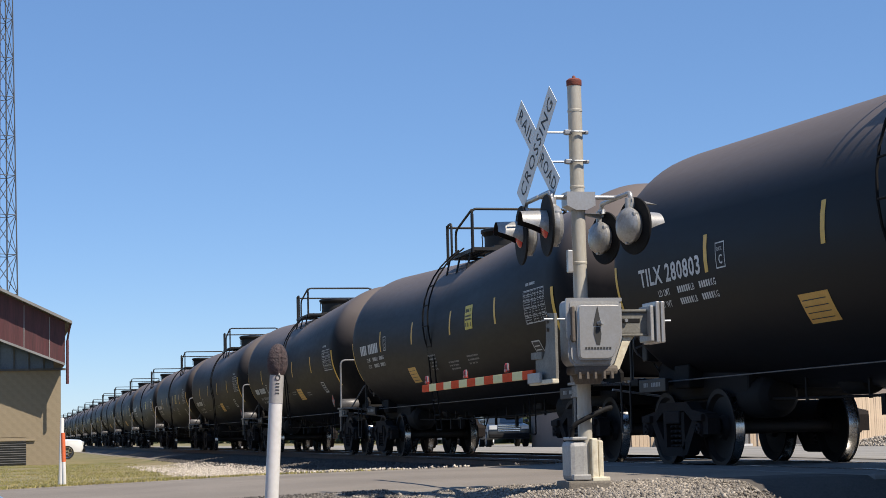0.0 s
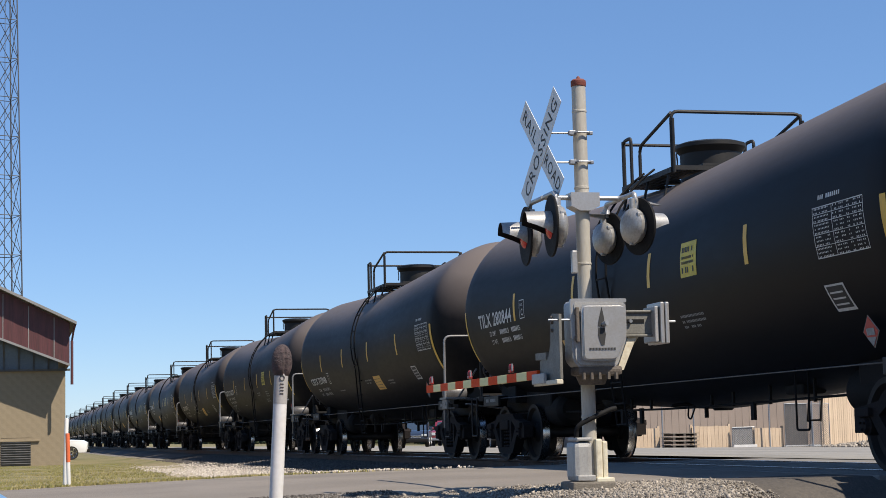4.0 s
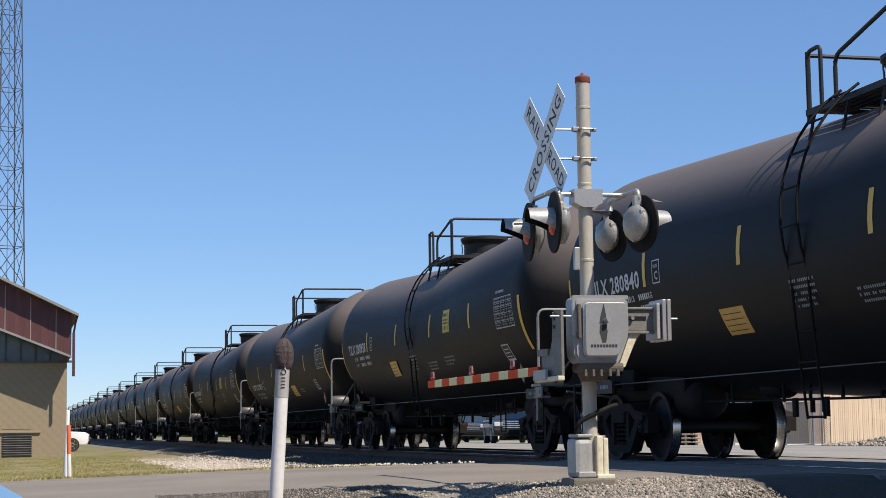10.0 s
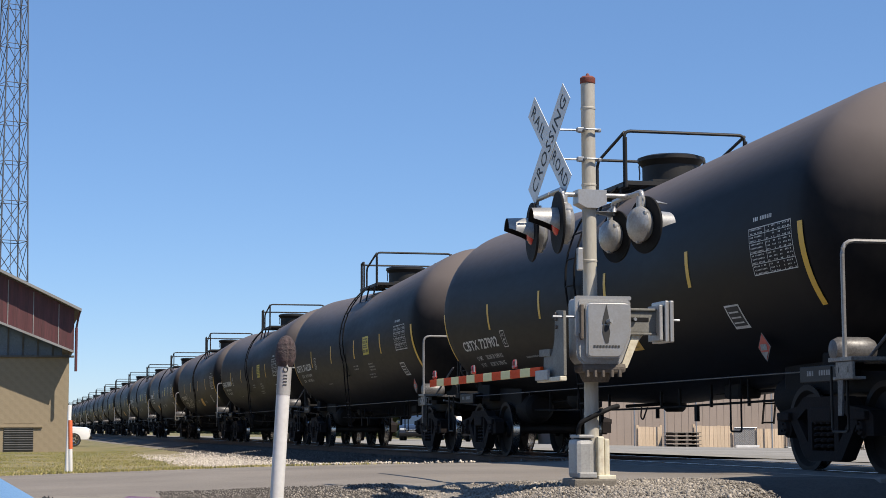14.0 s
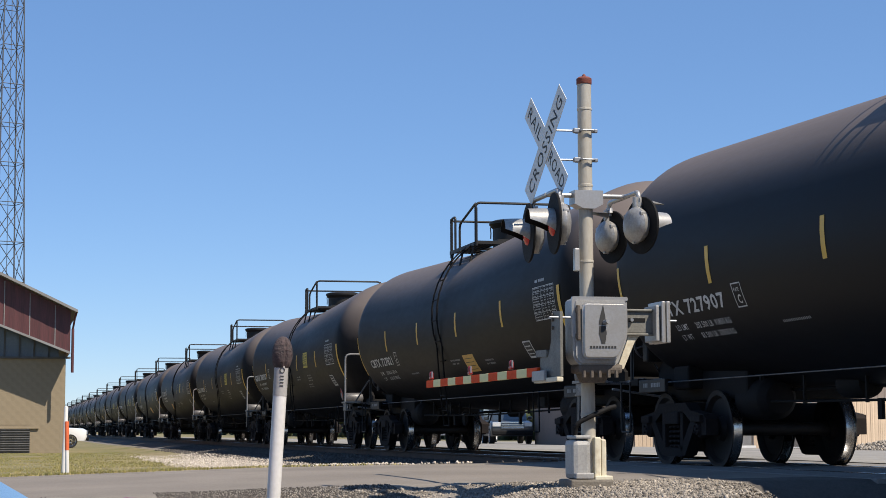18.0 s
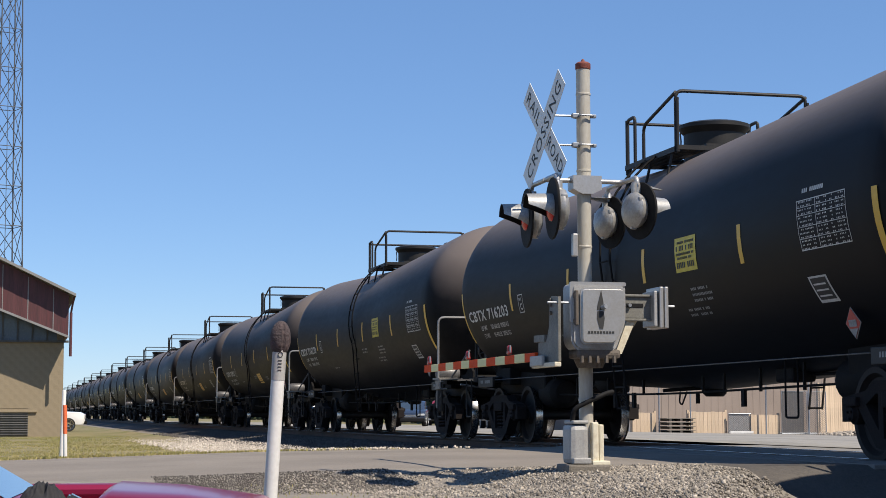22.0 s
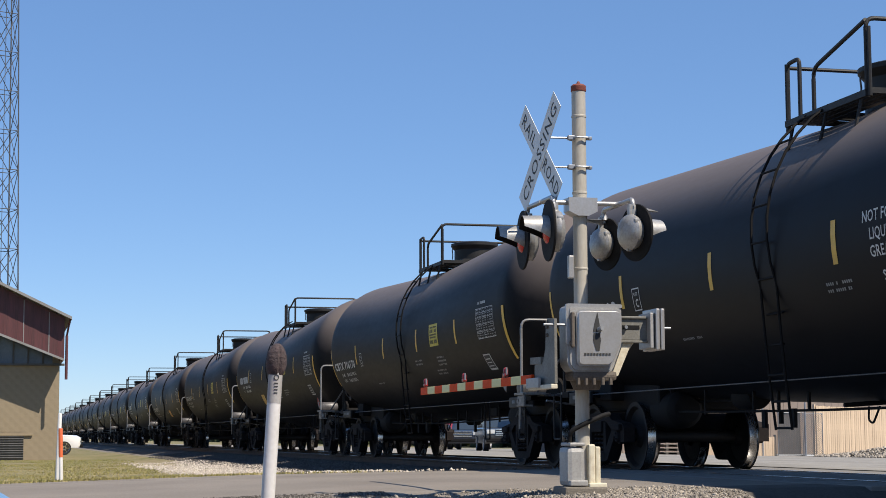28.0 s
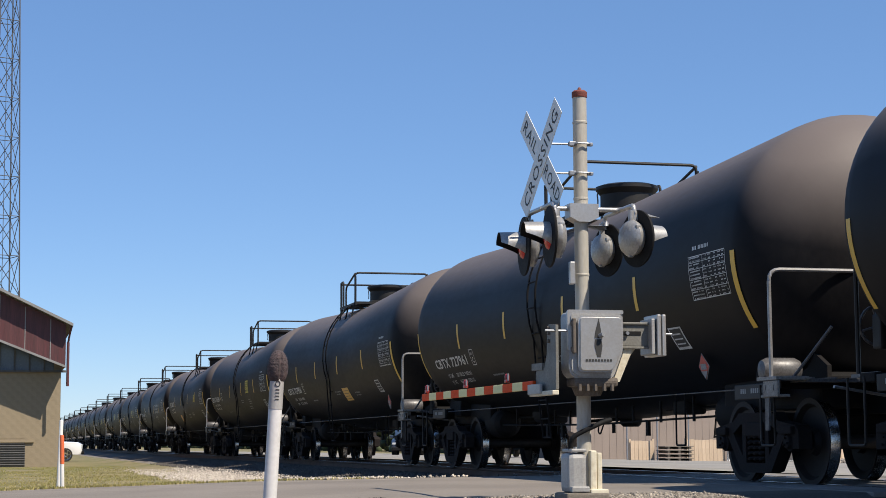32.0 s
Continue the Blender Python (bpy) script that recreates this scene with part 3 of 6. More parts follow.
part("mast_cap", bm, M["rust"], sig, "rust-red finial cap", smooth=True)

# crossbuck, facing along the road
cb = pose(-0.03, -0.35, 2.98 - MZ - 0.045, 0, 0, 5.2) @ Matrix.Scale(0.972, 4)
plate = part("crossbuck", box(bmesh.new(), (0, 0.02, 0), (0.08, 0.03, 0.08), 0.005), M["galv"], sig, "white railroad crossing crossbuck", cb)
for ang in (45, -45):
    bm = bmesh.new()
    rot = Matrix.Rotation(radians(-ang), 4, "Y")
    m = Matrix.Translation((0, -0.006 * (1 if ang > 0 else 0), 0)) @ rot @ pose(0, 0, 0, 90)
    slab(bm, [(-0.595, -0.1145), (0.595, -0.1145), (0.595, 0.1145), (-0.595, 0.1145)], 0.004, m)
    part("blade", bm, M["sign"], plate)
    lines = [("CROSSING", -0.53, 1.06)] if ang > 0 else [("RAIL", -0.55, 0.40), ("ROAD", 0.13, 0.44)]
    for body, x0, width in lines:
        bm = bmesh.new()
        vs, fs = outline_text(body, 0.125, 1.15, 1.0, 0.004)
        wide = max(x for x, _ in vs)
        k = width / wide
        made = [bm.verts.new(m @ Vector((x0 + x * k, y - 0.0625, 0.0035))) for x, y in vs]
        for f in fs:
            bm.faces.new([made[i] for i in f])
        part("lettering", bm, M["ink"], plate, "black capital letters")
for z in (2.81, 3.07):
    z -= MZ
    bm = bmesh.new()
    tube(bm, bend([(-0.08, -0.06, z), (0.085, -0.06, z), (0.085, 0.07, z), (-0.08, 0.07, z), (-0.08, -0.06, z)], 0.03), 0.009, 6)
    clamp = part("clamp", bm, M["galv"], sig, "galvanised sign clamp")
    part("rod", tube(bmesh.new(), [(0.0, -0.32, z), (0.02, -0.06, z)], 0.010, 6), M["galv"], clamp)
    part("nut_plate", box(bmesh.new(), (0.03, -0.085, z), (0.05, 0.06, 0.04), 0.006), M["galv"], clamp)
    part("nut_plate", box(bmesh.new(), (0.03, 0.08, z), (0.04, 0.05, 0.03), 0.006), M["galv"], clamp)

# lamp cross-arm
za = 2.465 - MZ
bm = bmesh.new()
slab(bm, [(-0.13, -0.05), (-0.05, -0.09), (0.05, -0.09), (0.13, -0.05), (0.13, 0.07), (-0.13, 0.07)], 0.16, pose(0.02, 0, za, 90, 0, 90))
part("hub", bm, M["silver"], sig, "pale cast hub of the lamp arm")
bm = bmesh.new()
for y in (-0.36, 0.36):
    tube(bm, bend([(0.02, 0, za + 0.03), (0.02, y, za + 0.03), (0.36, y, za + 0.03), (0.36, y, za - 0.09)], 0.05), 0.022, 10)
    tube(bm, bend([(0.02, y, za + 0.03), (-0.40, y, za + 0.03), (-0.40, y, za - 0.09)], 0.05), 0.022, 10)
    for x in (0.36, -0.40):
        lathe(bm, [(0.035, za - 0.11), (0.04, za - 0.06), (0.03, za - 0.02)], 12)
        for v in bm.verts[-36:]:
            v.co.x += x
            v.co.y += y
part("lamp_arm", bm, M["silver"], sig, "silver lamp arm", smooth=True)


def signal_lamp(x, y, z, turn, r=0.262, k=1.0):
    """Round black background with silver housing, red lens and long hood; faces its own -Y."""
    at = pose(x, y, z, 0, 0, turn)
    bm = lathe(bmesh.new(), [(r, -0.012), (r + 0.004, -0.002), (r, 0.008), (0.05, 0.010)], 40, "Y")
    d = part("lamp_background", bm, M["plastic"], sig, "round black lamp background", at, True)
    bm = lathe(bmesh.new(), [(0.160 * k, 0.012), (0.178 * k, 0.05), (0.180 * k, 0.072), (0.172 * k, 0.080), (0.160 * k, 0.100), (0.10 * k, 0.124), (0.02, 0.132)], 32, "Y")
    rod(bm, (0, 0.06, 0.15 * k), (0, 0.06, 0.24), 0.025, 10)
    for a in (0.6, 2.5, 4.7):
        box(bm, (0.168 * k * math.cos(a), 0.07, 0.168 * k * math.sin(a)), (0.032, 0.05, 0.032), 0.006)
    part("lamp_housing", bm, M["lamp_silver"], d, "silver lamp housing", None, True)
    bm = lathe(bmesh.new(), [(0.112, -0.014), (0.105, -0.028), (0.07, -0.045), (0.02, -0.052)], 28, "Y")
    part("lens", bm, M["lens"], d, "unlit red lens", None, True)
    bm = bmesh.new()
    rows = []
    for yy, rr_, span in (((-0.012, 0.128, 2.2), (-0.08, 0.127, 1.85), (-0.16, 0.125, 1.6), (-0.235, 0.122, 1.4))):
        rows.append([(rr_ * math.sin(a), yy, rr_ * math.cos(a)) for a in np.linspace(-span, span, 17)])
    for inner in (0, 1):
        vv = [[bm.verts.new((q[0] * (1 - 0.036 * inner), q[1], q[2] * (1 - 0.036 * inner))) for q in row] for row in rows]
        for a, b in zip(vv, vv[1:]):
            for j in range(16):
                f = bm.faces.new((a[j], a[j + 1], b[j + 1], b[j]))
                f.material_index = inner
    part("lamp_hood", bm, [M["lamp_silver"], M["plastic"]], d, "silver hood, black inside", None, True)


zl = 2.205 - MZ
signal_lamp(0.36, -0.40, zl, -5)
signal_lamp(-0.40, -0.40, zl, -5)
signal_lamp(0.36, 0.385, zl, 194, 0.245, 0.88)
signal_lamp(-0.40, 0.385, zl - 0.02, 194, 0.235, 0.82)
bm = bmesh.new()
box(bm, (0.03, -0.10, 1.93 - MZ), (0.05, 0.05, 0.2), 0.01)
part("bell_bracket", bm, M["silver"], sig)

# gate mechanism
def rounded(pts, r=0.05):
    """Outline with rounded corners."""
    loop = [Vector((*p, 0)) for p in pts]
    out = []
    for i, b in enumerate(loop):
        a, c = loop[i - 1], loop[(i + 1) % len(loop)]
        k = min(r, (a - b).length * 0.45, (c - b).length * 0.45)
        p, q = b + (a - b).normalized() * k, b + (c - b).normalized() * k
        for t in (0, 0.33, 0.67, 1):
            w = p * (1 - t) ** 2 + b * 2 * t * (1 - t) + q * t * t
            out.append((w.x, w.y))
    return out


bm = bmesh.new()
slab(bm, rounded([(-0.225, 0.315), (-0.225, -0.20), (-0.17, -0.265), (0.17, -0.265), (0.265, -0.02), (0.265, 0.315)]), 0.25, pose(0.185, 0.0, 1.265 - MZ, 90, 0, 90))
bmesh.ops.bevel(bm, geom=[e for e in bm.edges if e.calc_face_angle(0) > 0.9], offset=0.02, segments=2, affect="EDGES")
mech = part("gate_mechanism", bm, M["alu"], sig, "grey cast gate mechanism box", smooth=True)
bm = bmesh.new()
slab(bm, rounded([(-0.16, 0.27), (-0.16, -0.21), (0.155, -0.21), (0.245, 0.0), (0.245, 0.27)]), 0.05, pose(0.345, 0.0, 1.265 - MZ, 90, 0, 90))
bmesh.ops.bevel(bm, geom=[e for e in bm.edges if e.calc_face_angle(0) > 0.9], offset=0.018, segments=3, affect="EDGES")
part("cover", bm, M["silver"], mech, "bright grey metal cover with rounded edges", smooth=True)
bm = bmesh.new()
slab(bm, rounded([(-0.235, 0.325), (-0.235, -0.02), (-0.20, -0.02), (-0.20, 0.29), (0.27, 0.29), (0.27, 0.325)], 0.02), 0.03, pose(0.285, 0.0, 1.265 - MZ, 90, 0, 90))
part("cover_rim", bm, M["silver"], mech, "raised rim behind the cover")
bm = bmesh.new()
box(bm, (0.32, -0.186, 1.365 - MZ), (0.05, 0.03, 0.30), 0.010)
for z in (1.25, 1.47):
    rod(bm, (0.32, -0.19, z - 0.02 - MZ), (0.32, -0.19, z + 0.02 - MZ), 0.022, 8)
part("hinge", bm, M["foot"], mech, "dark cover hinge")
bm = bmesh.new()
q = pose(0.373, 0.02, 1.345 - MZ, 90, 0, 90)
slab(bm, [(0.0, 0.17), (0.02, 0.06), (0.02, 0.0), (-0.04, 0.0), (-0.03, 0.06)], 0.002, q)
slab(bm, [(-0.035, -0.01), (0.02, -0.01), (0.03, -0.07), (0.015, -0.16), (-0.015, -0.16), (-0.04, -0.07)], 0.002, q)
for i in range(9):
    slab(bm, [(-0.12 + 0.027 * i, -0.20), (-0.102 + 0.027 * i, -0.20), (-0.102 + 0.027 * i, -0.18), (-0.12 + 0.027 * i, -0.18)], 0.002, q)
part("emblem", bm, M["ink"], mech, "dark arrow-like emblem")
bm = bmesh.new()
rod(bm, (0.37, 0.03, 1.365 - MZ), (0.41, 0.05, 1.375 - MZ), 0.022, 10)
part("latch", bm, M["galv"], mech, "small bright latch")
bm = bmesh.new()
box(bm, (0.18, 0.02, 0.975 - MZ), (0.24, 0.40, 0.08), 0.03)
for y in (-0.13, -0.06, 0.01, 0.09, 0.16):
    rod(bm, (0.29, y, 0.90 - MZ), (0.29, y, 0.96 - MZ), 0.018, 6)
rod(bm, (0.12, 0.0, 0.86 - MZ), (0.12, 0.0, 0.95 - MZ), 0.11, 14, 0.15)
part("mechanism_foot", bm, M["foot"], mech, "grimy cast mechanism foot")
# gate arm and its carriers
arm = part("gate_arm", box(bmesh.new(), (-0.18, -0.385, 0.925 - MZ), (0.36, 0.03, 0.09), 0.008), M["alu"], sig, "lowered gate arm with red and white stripes")
ARM_Y, ARM_Z = -0.36, 0.965 - MZ
bm = box(bmesh.new(), (0, 0, 0), (0.325, 0.030, 0.078), 0.006)
red = part("stripe", bm, M["arm_red"], arm, "red reflective stripe", pose(-0.44, ARM_Y, ARM_Z))
white = part("stripe", box(bmesh.new(), (0, 0, 0), (0.325, 0.030, 0.078), 0.006), M["arm_white"], arm, "pale reflective stripe", pose(-0.765, ARM_Y, ARM_Z))
for i in range(2, 13):
    again("stripe", red if i % 2 == 0 else white, arm, pose(-0.44 - 0.325 * i, ARM_Y, ARM_Z), "red reflective stripe" if i % 2 == 0 else "pale reflective stripe")
for x in (-1.14, -2.65, -4.32):
    bm = lathe(bmesh.new(), [(0.020, 0.0), (0.023, 0.02), (0.022, 0.042), (0.014, 0.056), (0.005, 0.06)], 16)
    box(bm, (0, 0, -0.01), (0.07, 0.04, 0.03), 0.008)
    part("arm_light", bm, [M["gatelamp"]], arm, "small dark red gate-arm light", pose(x, ARM_Y, ARM_Z + 0.075), True)
    part("light_guard", rod(bmesh.new(), (0.033, 0, -0.01), (0.033, 0, 0.06), 0.009, 6), M["galv"], arm, "", pose(x, ARM_Y, ARM_Z + 0.075))
bm = bmesh.new()
q = pose(0.05, -0.33, 1.0 - MZ, 90, 0, 0)
slab(bm, [(-0.34, -0.09), (0.25, -0.09), (0.25, 0.46), (0.06, 0.475), (0.01, 0.45), (-0.01, 0.22), (-0.08, 0.11), (-0.33, 0.085)], 0.024, q)
slab(bm, [(-0.42, 0.095), (-0.11, 0.09), (-0.11, 0.15), (-0.42, 0.155)], 0.05, q)
carrier = part("arm_carrier", bm, M["carrier"], sig, "grey cast arm carrier")
for z in (1.33, 1.40, 1.44):
    part("bolt", rod(bmesh.new(), (0.12, -0.335, z - MZ), (0.12, -0.36, z - MZ), 0.016, 6), M["foot"], carrier)
part("arm_clamp", box(bmesh.new(), (-0.03, -0.35, 0.885 - MZ), (0.68, 0.06, 0.04), 0.008), M["cream"], carrier, "pale clamp bar under the arm")
bm = bmesh.new()
box(bm, (0.15, 0.40, 1.375 - MZ), (0.06, 0.36, 0.22), 0.03)
box(bm, (0.185, 0.40, 1.485 - MZ), (0.03, 0.34, 0.02), 0.006)
box(bm, (0.185, 0.40, 1.275 - MZ), (0.03, 0.34, 0.02), 0.006)
weight_arm = part("counterweight_arm", bm, M["carrier"], sig, "flanged grey counterweight arm")
part("slot", box(bmesh.new(), (0.182, 0.39, 1.40 - MZ), (0.006, 0.16, 0.035), 0.002), M["plastic"], weight_arm, "dark slot")
part("nut", rod(bmesh.new(), (0.18, 0.34, 1.40 - MZ), (0.21, 0.34, 1.40 - MZ), 0.016, 6), M["galv"], weight_arm)
plates = part("counterweight", box(bmesh.new(), (0.12, 0.60, 1.38 - MZ), (0.34, 0.035, 0.36), 0.01), M["silver"], sig, "grey counterweight plates")
part("weight_plate", box(bmesh.new(), (0.12, 0.645, 1.38 - MZ), (0.34, 0.035, 0.36), 0.01), M["silver"], plates)
part("weight_plate", box(bmesh.new(), (0.12, 0.555, 1.37 - MZ), (0.29, 0.035, 0.31), 0.01), M["alu"], plates)
part("bolt", rod(bmesh.new(), (0.12, 0.66, 1.40 - MZ), (0.12, 0.78, 1.40 - MZ), 0.010, 8), M["galv"], sig, "long bright bolt")
part("bolt", rod(bmesh.new(), (0.28, -0.43, 1.41 - MZ), (0.28, -0.2, 1.41 - MZ), 0.010, 8), M["galv"], sig, "long bright bolt")
bm = bmesh.new()
tube(bm, bend([(0.15, 0.46, 1.34 - MZ), (0.15, 0.36, 1.22 - MZ), (0.15, 0.24, 0.99 - MZ), (0.15, 0.12, 0.96 - MZ)], 0.06), 0.022, 8)
slab(bm, [(0.0, 0.0), (0.06, 0.0), (0.22, 0.36), (0.14, 0.36)], 0.05, pose(0.15, 0.21, 0.98 - MZ, 90, 0, 90))
part("strut", bm, M["cream"], sig, "bent cream support strut")
bm = bmesh.new()
tube(bm, bend([(0.05, -0.14, 0.44), (0.08, -0.14, 0.55), (0.10, -0.05, 0.60), (0.12, 0.06, 0.65), (0.10, 0.16, 0.69), (0.07, 0.22, 0.70)], 0.05), 0.021, 10)
part("cable_hose", bm, M["plastic"], sig, "black flexible cable hose", smooth=True)

# ---- marker posts ----
px, py = -10.95, -7.83
post = thing("marker_post", "white plastic marker post with dark weathered cap", "marker post", at=pose(px, py, gz(px, py) - 0.02, -3.2, 0, 0))
ph = 1.06 - gz(px, py)
bm = lathe(bmesh.new(), [(0.043, 0), (0.043, ph - 0.28)], 24)
part("tube", bm, M["pvc"], post, "", None, True)
bm = lathe(bmesh.new(), [(0.0445, ph - 0.36), (0.0445, ph - 0.14)], 24)
part("label", bm, M["pvc_old"], post, "faded grey label sleeve", None, True)
bm = bmesh.new()
for i in range(4):
    slab(bm, [(-0.012, 0), (0.012, 0), (0.012, 0.006), (-0.012, 0.006)], 0.002, pose(0.046, 0.0, ph - 0.30 + 0.02 * i, 90, 0, 90))
tube(bm, [(0.0455, 0.014 * math.cos(a), ph - 0.2 + 0.016 * math.sin(a)) for a in np.linspace(0, 2 * math.pi, 15)], 0.003, 5)
part("label_print", bm, M["ink"], post, "small unreadable print")
bm = bmesh.new()
bmesh.ops.create_uvsphere(bm, u_segments=28, v_segments=20, radius=1)
for v in bm.verts:
    a = math.atan2(v.co.y, v.co.x)
    g = 1 - 0.16 * math.exp(-((a - 0.2) / 0.10) ** 2) + 0.05 * noise.noise(v.co * 4)
    v.co = Vector((v.co.x * 0.066 * g, v.co.y * 0.066 * g, ph - 0.10 + v.co.z * 0.115))
part("cap", bm, M["cap"], post, "dark cracked cap, purple-brown", None, True)


def slim_post(x, y, h, lean, band):
    o = thing("marker_post", "slim white marker post in the grass", "marker post", "slim marker posts", pose(x, y, gz(x, y) - 0.02, 0, 0, 0) @ pose(0, 0, 0, lean, 0, 0))
    part("tube", lathe(bmesh.new(), [(0.034, 0), (0.034, h - 0.01), (0.028, h), (0.01, h + 0.005)], 16), M["pvc"], o, "", None, True)
    if band:
        part("band", lathe(bmesh.new(), [(0.0355, h * 0.52), (0.0365, h * 0.55), (0.0365, h - 0.03), (0.034, h)], 16), M["orange_band"], o, "orange upper sleeve", None, True)


slim_post(-31.0, -8.48, 1.28, -1.6, False)
slim_post(-30.6, -8.42, 1.02, 1.4, True)

# ---- building beside the track ----
BX, BY = -77.0, -7.08
BZ = -0.47
bld = thing("building", "beige block building with maroon steel gable", "building", at=pose(BX, BY, BZ))
DEEP, WIDE, TOP = 22.0, 13.0, 4.05
bm = bmesh.new()
box(bm, (-0.15, -WIDE / 2, TOP / 2), (0.3, WIDE, TOP))
box(bm, (-DEEP / 2, -0.15, TOP / 2 + 0.9), (DEEP, 0.3, TOP + 1.8))
box(bm, (-DEEP / 2, -WIDE + 0.15, TOP / 2 + 0.9), (DEEP, 0.3, TOP + 1.8))
box(bm, (-DEEP + 0.15, -WIDE / 2, TOP / 2 + 0.9), (0.3, WIDE - 0.6, TOP + 1.8))
wall = part("wall", bm, M["brickpaint"], bld, "beige painted block wall")
# block courses on the part of the wall that is seen
blk = None
for r in range(20):
    for c in range(10):
        y = -0.21 - 0.41 * c - (0.205 if r % 2 else 0)
        if y < -3.9 or (r < 6 and -2.85 < y < -1.25):
            continue
        if r % 2 and c == 0:
            part("block", box(bmesh.new(), (0, 0, 0), (0.03, 0.2035, 0.2015), 0.0015), M["brickpaint"], wall, "", pose(0.005, -0.105, 0.1 + 0.202 * r))
        if blk is None:
            blk = part("block", box(bmesh.new(), (0, 0, 0), (0.03, 0.4095, 0.2015), 0.0015), M["brickpaint"], wall, "", pose(0.005, y, 0.1 + 0.202 * r))
        else:
            again("block", blk, wall, pose(0.005, y, 0.1 + 0.202 * r))
# recessed vent with frame
v = part("vent", box(bmesh.new(), (0.02, -2.05, 0.52), (0.06, 1.22, 0.98)), M["louver"], bld, "dark louvred vent")
sl = part("slat", box(bmesh.new(), (0, 0, 0), (0.05, 1.2, 0.06), 0, Matrix.Rotation(0.5, 3, "Y")), M["louver"], v, "", pose(0.06, -2.05, 0.1))
for i in range(1, 10):
    again("slat", sl, v, pose(0.06, -2.05, 0.1 + 0.1 * i))
part("vent_surround", box(bmesh.new(), (0.004, -2.05, 0.56), (0.03, 2.1, 1.26), 0.003), M["brickpaint"], bld, "plain rendered panel round the vent")
part("lintel", box(bmesh.new(), (0.05, -1.95, 1.08), (0.1, 1.75, 0.07), 0.01), M["brickpaint"], bld, "concrete lintel")
# clerestory strip, gable and roof
rise = 0.46
bm = bmesh.new()
slab(bm, [(0.0, TOP), (0.0, TOP + 0.25), (-WIDE / 2, TOP + 0.25 + rise * WIDE / 2), (-WIDE, TOP + 0.25), (-WIDE, TOP)], 0.1, pose(-0.12, 0, 0, 90, 0, 90))
cl = part("clerestory", bm, M["clerestory"], bld, "blue-grey panel strip under the gable")
for i in range(8):
    y = -0.7 - 0.62 * i
    part("mullion", box(bmesh.new(), (-0.04, y, TOP + 0.12 - y * rise / 2 ), (0.06, 0.07, 0.24 - y * rise)), M["louver"], cl)
part("beam", box(bmesh.new(), (0.05, -WIDE / 2 + 0.1, TOP + 0.02), (0.22, WIDE + 0.2, 0.09)), M["louver"], bld, "dark wall beam")
bm = bmesh.new()
n = 90
low, high = [], []
for i in range(n + 1):
    y = 0.14 - i * (WIDE + 0.28) / n
    d = 1.2 + (0.008 if i % 4 in (0, 1) else 0.0)
    up = rise * min(0.14 - y, WIDE + 0.14 + y)
    low.append((bm.verts.new((d, y, TOP + 0.17 + up * 0.86)), bm.verts.new((d - 0.03, y, TOP + 0.17 + up * 0.86))))
    high.append((bm.verts.new((d, y, TOP + 1.95 + up * 1.05)), bm.verts.new((d - 0.03, y, TOP + 1.95 + up * 1.05))))
for i in range(n):
    bm.faces.new((low[i][0], high[i][0], high[i + 1][0], low[i + 1][0]))
    bm.faces.new((low[i][1], low[i + 1][1], high[i + 1][1], high[i][1]))
    bm.faces.new((low[i][0], low[i + 1][0], low[i + 1][1], low[i][1]))
bmesh.ops.recalc_face_normals(bm, faces=bm.faces[:])
gab = part("gable", bm, M["maroon"], bld, "dark maroon corrugated steel gable")
bm = bmesh.new()
for i in range(7):
    y = -0.5 - 1.05 * i
    box(bm, (1.215, y, TOP + 1.1 - y * rise * 0.95), (0.02, 0.035, 1.7 - y * 0.08))
part("gable_seam", bm, M["roofing"], gab, "pale vertical seams")
bm = bmesh.new()
tr = [(d_, TOP + 0.17 + rise * 0.86 * (0.14 - d_)) for d_ in (0.15, -WIDE / 2)]
slab(bm, [(tr[0][0], tr[0][1] - 0.04), (tr[1][0], tr[1][1] - 0.04), (tr[1][0], tr[1][1] + 0.06), (tr[0][0], tr[0][1] + 0.06)], 0.05, pose(1.22, 0, 0, 90, 0, 90))
part("gable_trim", bm, M["roofing"], gab, "pale metal trim along the gable's foot")
bm = bmesh.new()
for s in (0, 1):
    y0, y1 = (0.42, -WIDE / 2) if s == 0 else (-WIDE - 0.42, -WIDE / 2)
    z0, z1 = TOP + 1.86, TOP + 1.86 + (WIDE / 2 + 0.42) * rise * 1.05
    vs = [(1.72, y0, z0), (-DEEP - 0.3, y0, z0), (-DEEP - 0.3, y1, z1), (1.72, y1, z1)]
    a = [bm.verts.new(p) for p in vs]
    b = [bm.verts.new((p[0], p[1], p[2] + 0.12)) for p in vs]
    bm.faces.new(a), bm.faces.new(b)
    for i in range(4):
        bm.faces.new((a[i], a[(i + 1) % 4], b[(i + 1) % 4], b[i]))
bmesh.ops.recalc_face_normals(bm, faces=bm.faces[:])
part("roof", bm, M["roofing"], bld, "grey sheet roof with an overhang")
bm = bmesh.new()
slab(bm, [(0.14, TOP + 0.17), (0.14, TOP + 1.9), (-0.02, TOP + 1.9), (-0.02, TOP + 0.17)], DEEP, pose(-DEEP / 2 + 1.18, 0, 0, 90, 0, 90))
part("side_fascia", bm, M["maroon"], bld, "maroon side cladding")
bm = bmesh.new()
rod(bm, (1.15, 0.24, TOP + 1.2), (1.15, 0.24, TOP - 0.65), 0.06, 10)
tube(bm, [(1.55, 0.36, TOP + 1.85), (1.35, 0.3, TOP + 1.6), (1.15, 0.24, TOP + 1.2)], 0.045, 6)
part("downpipe", bm, M["maroon"], bld, "dark maroon downpipe", smooth=True)

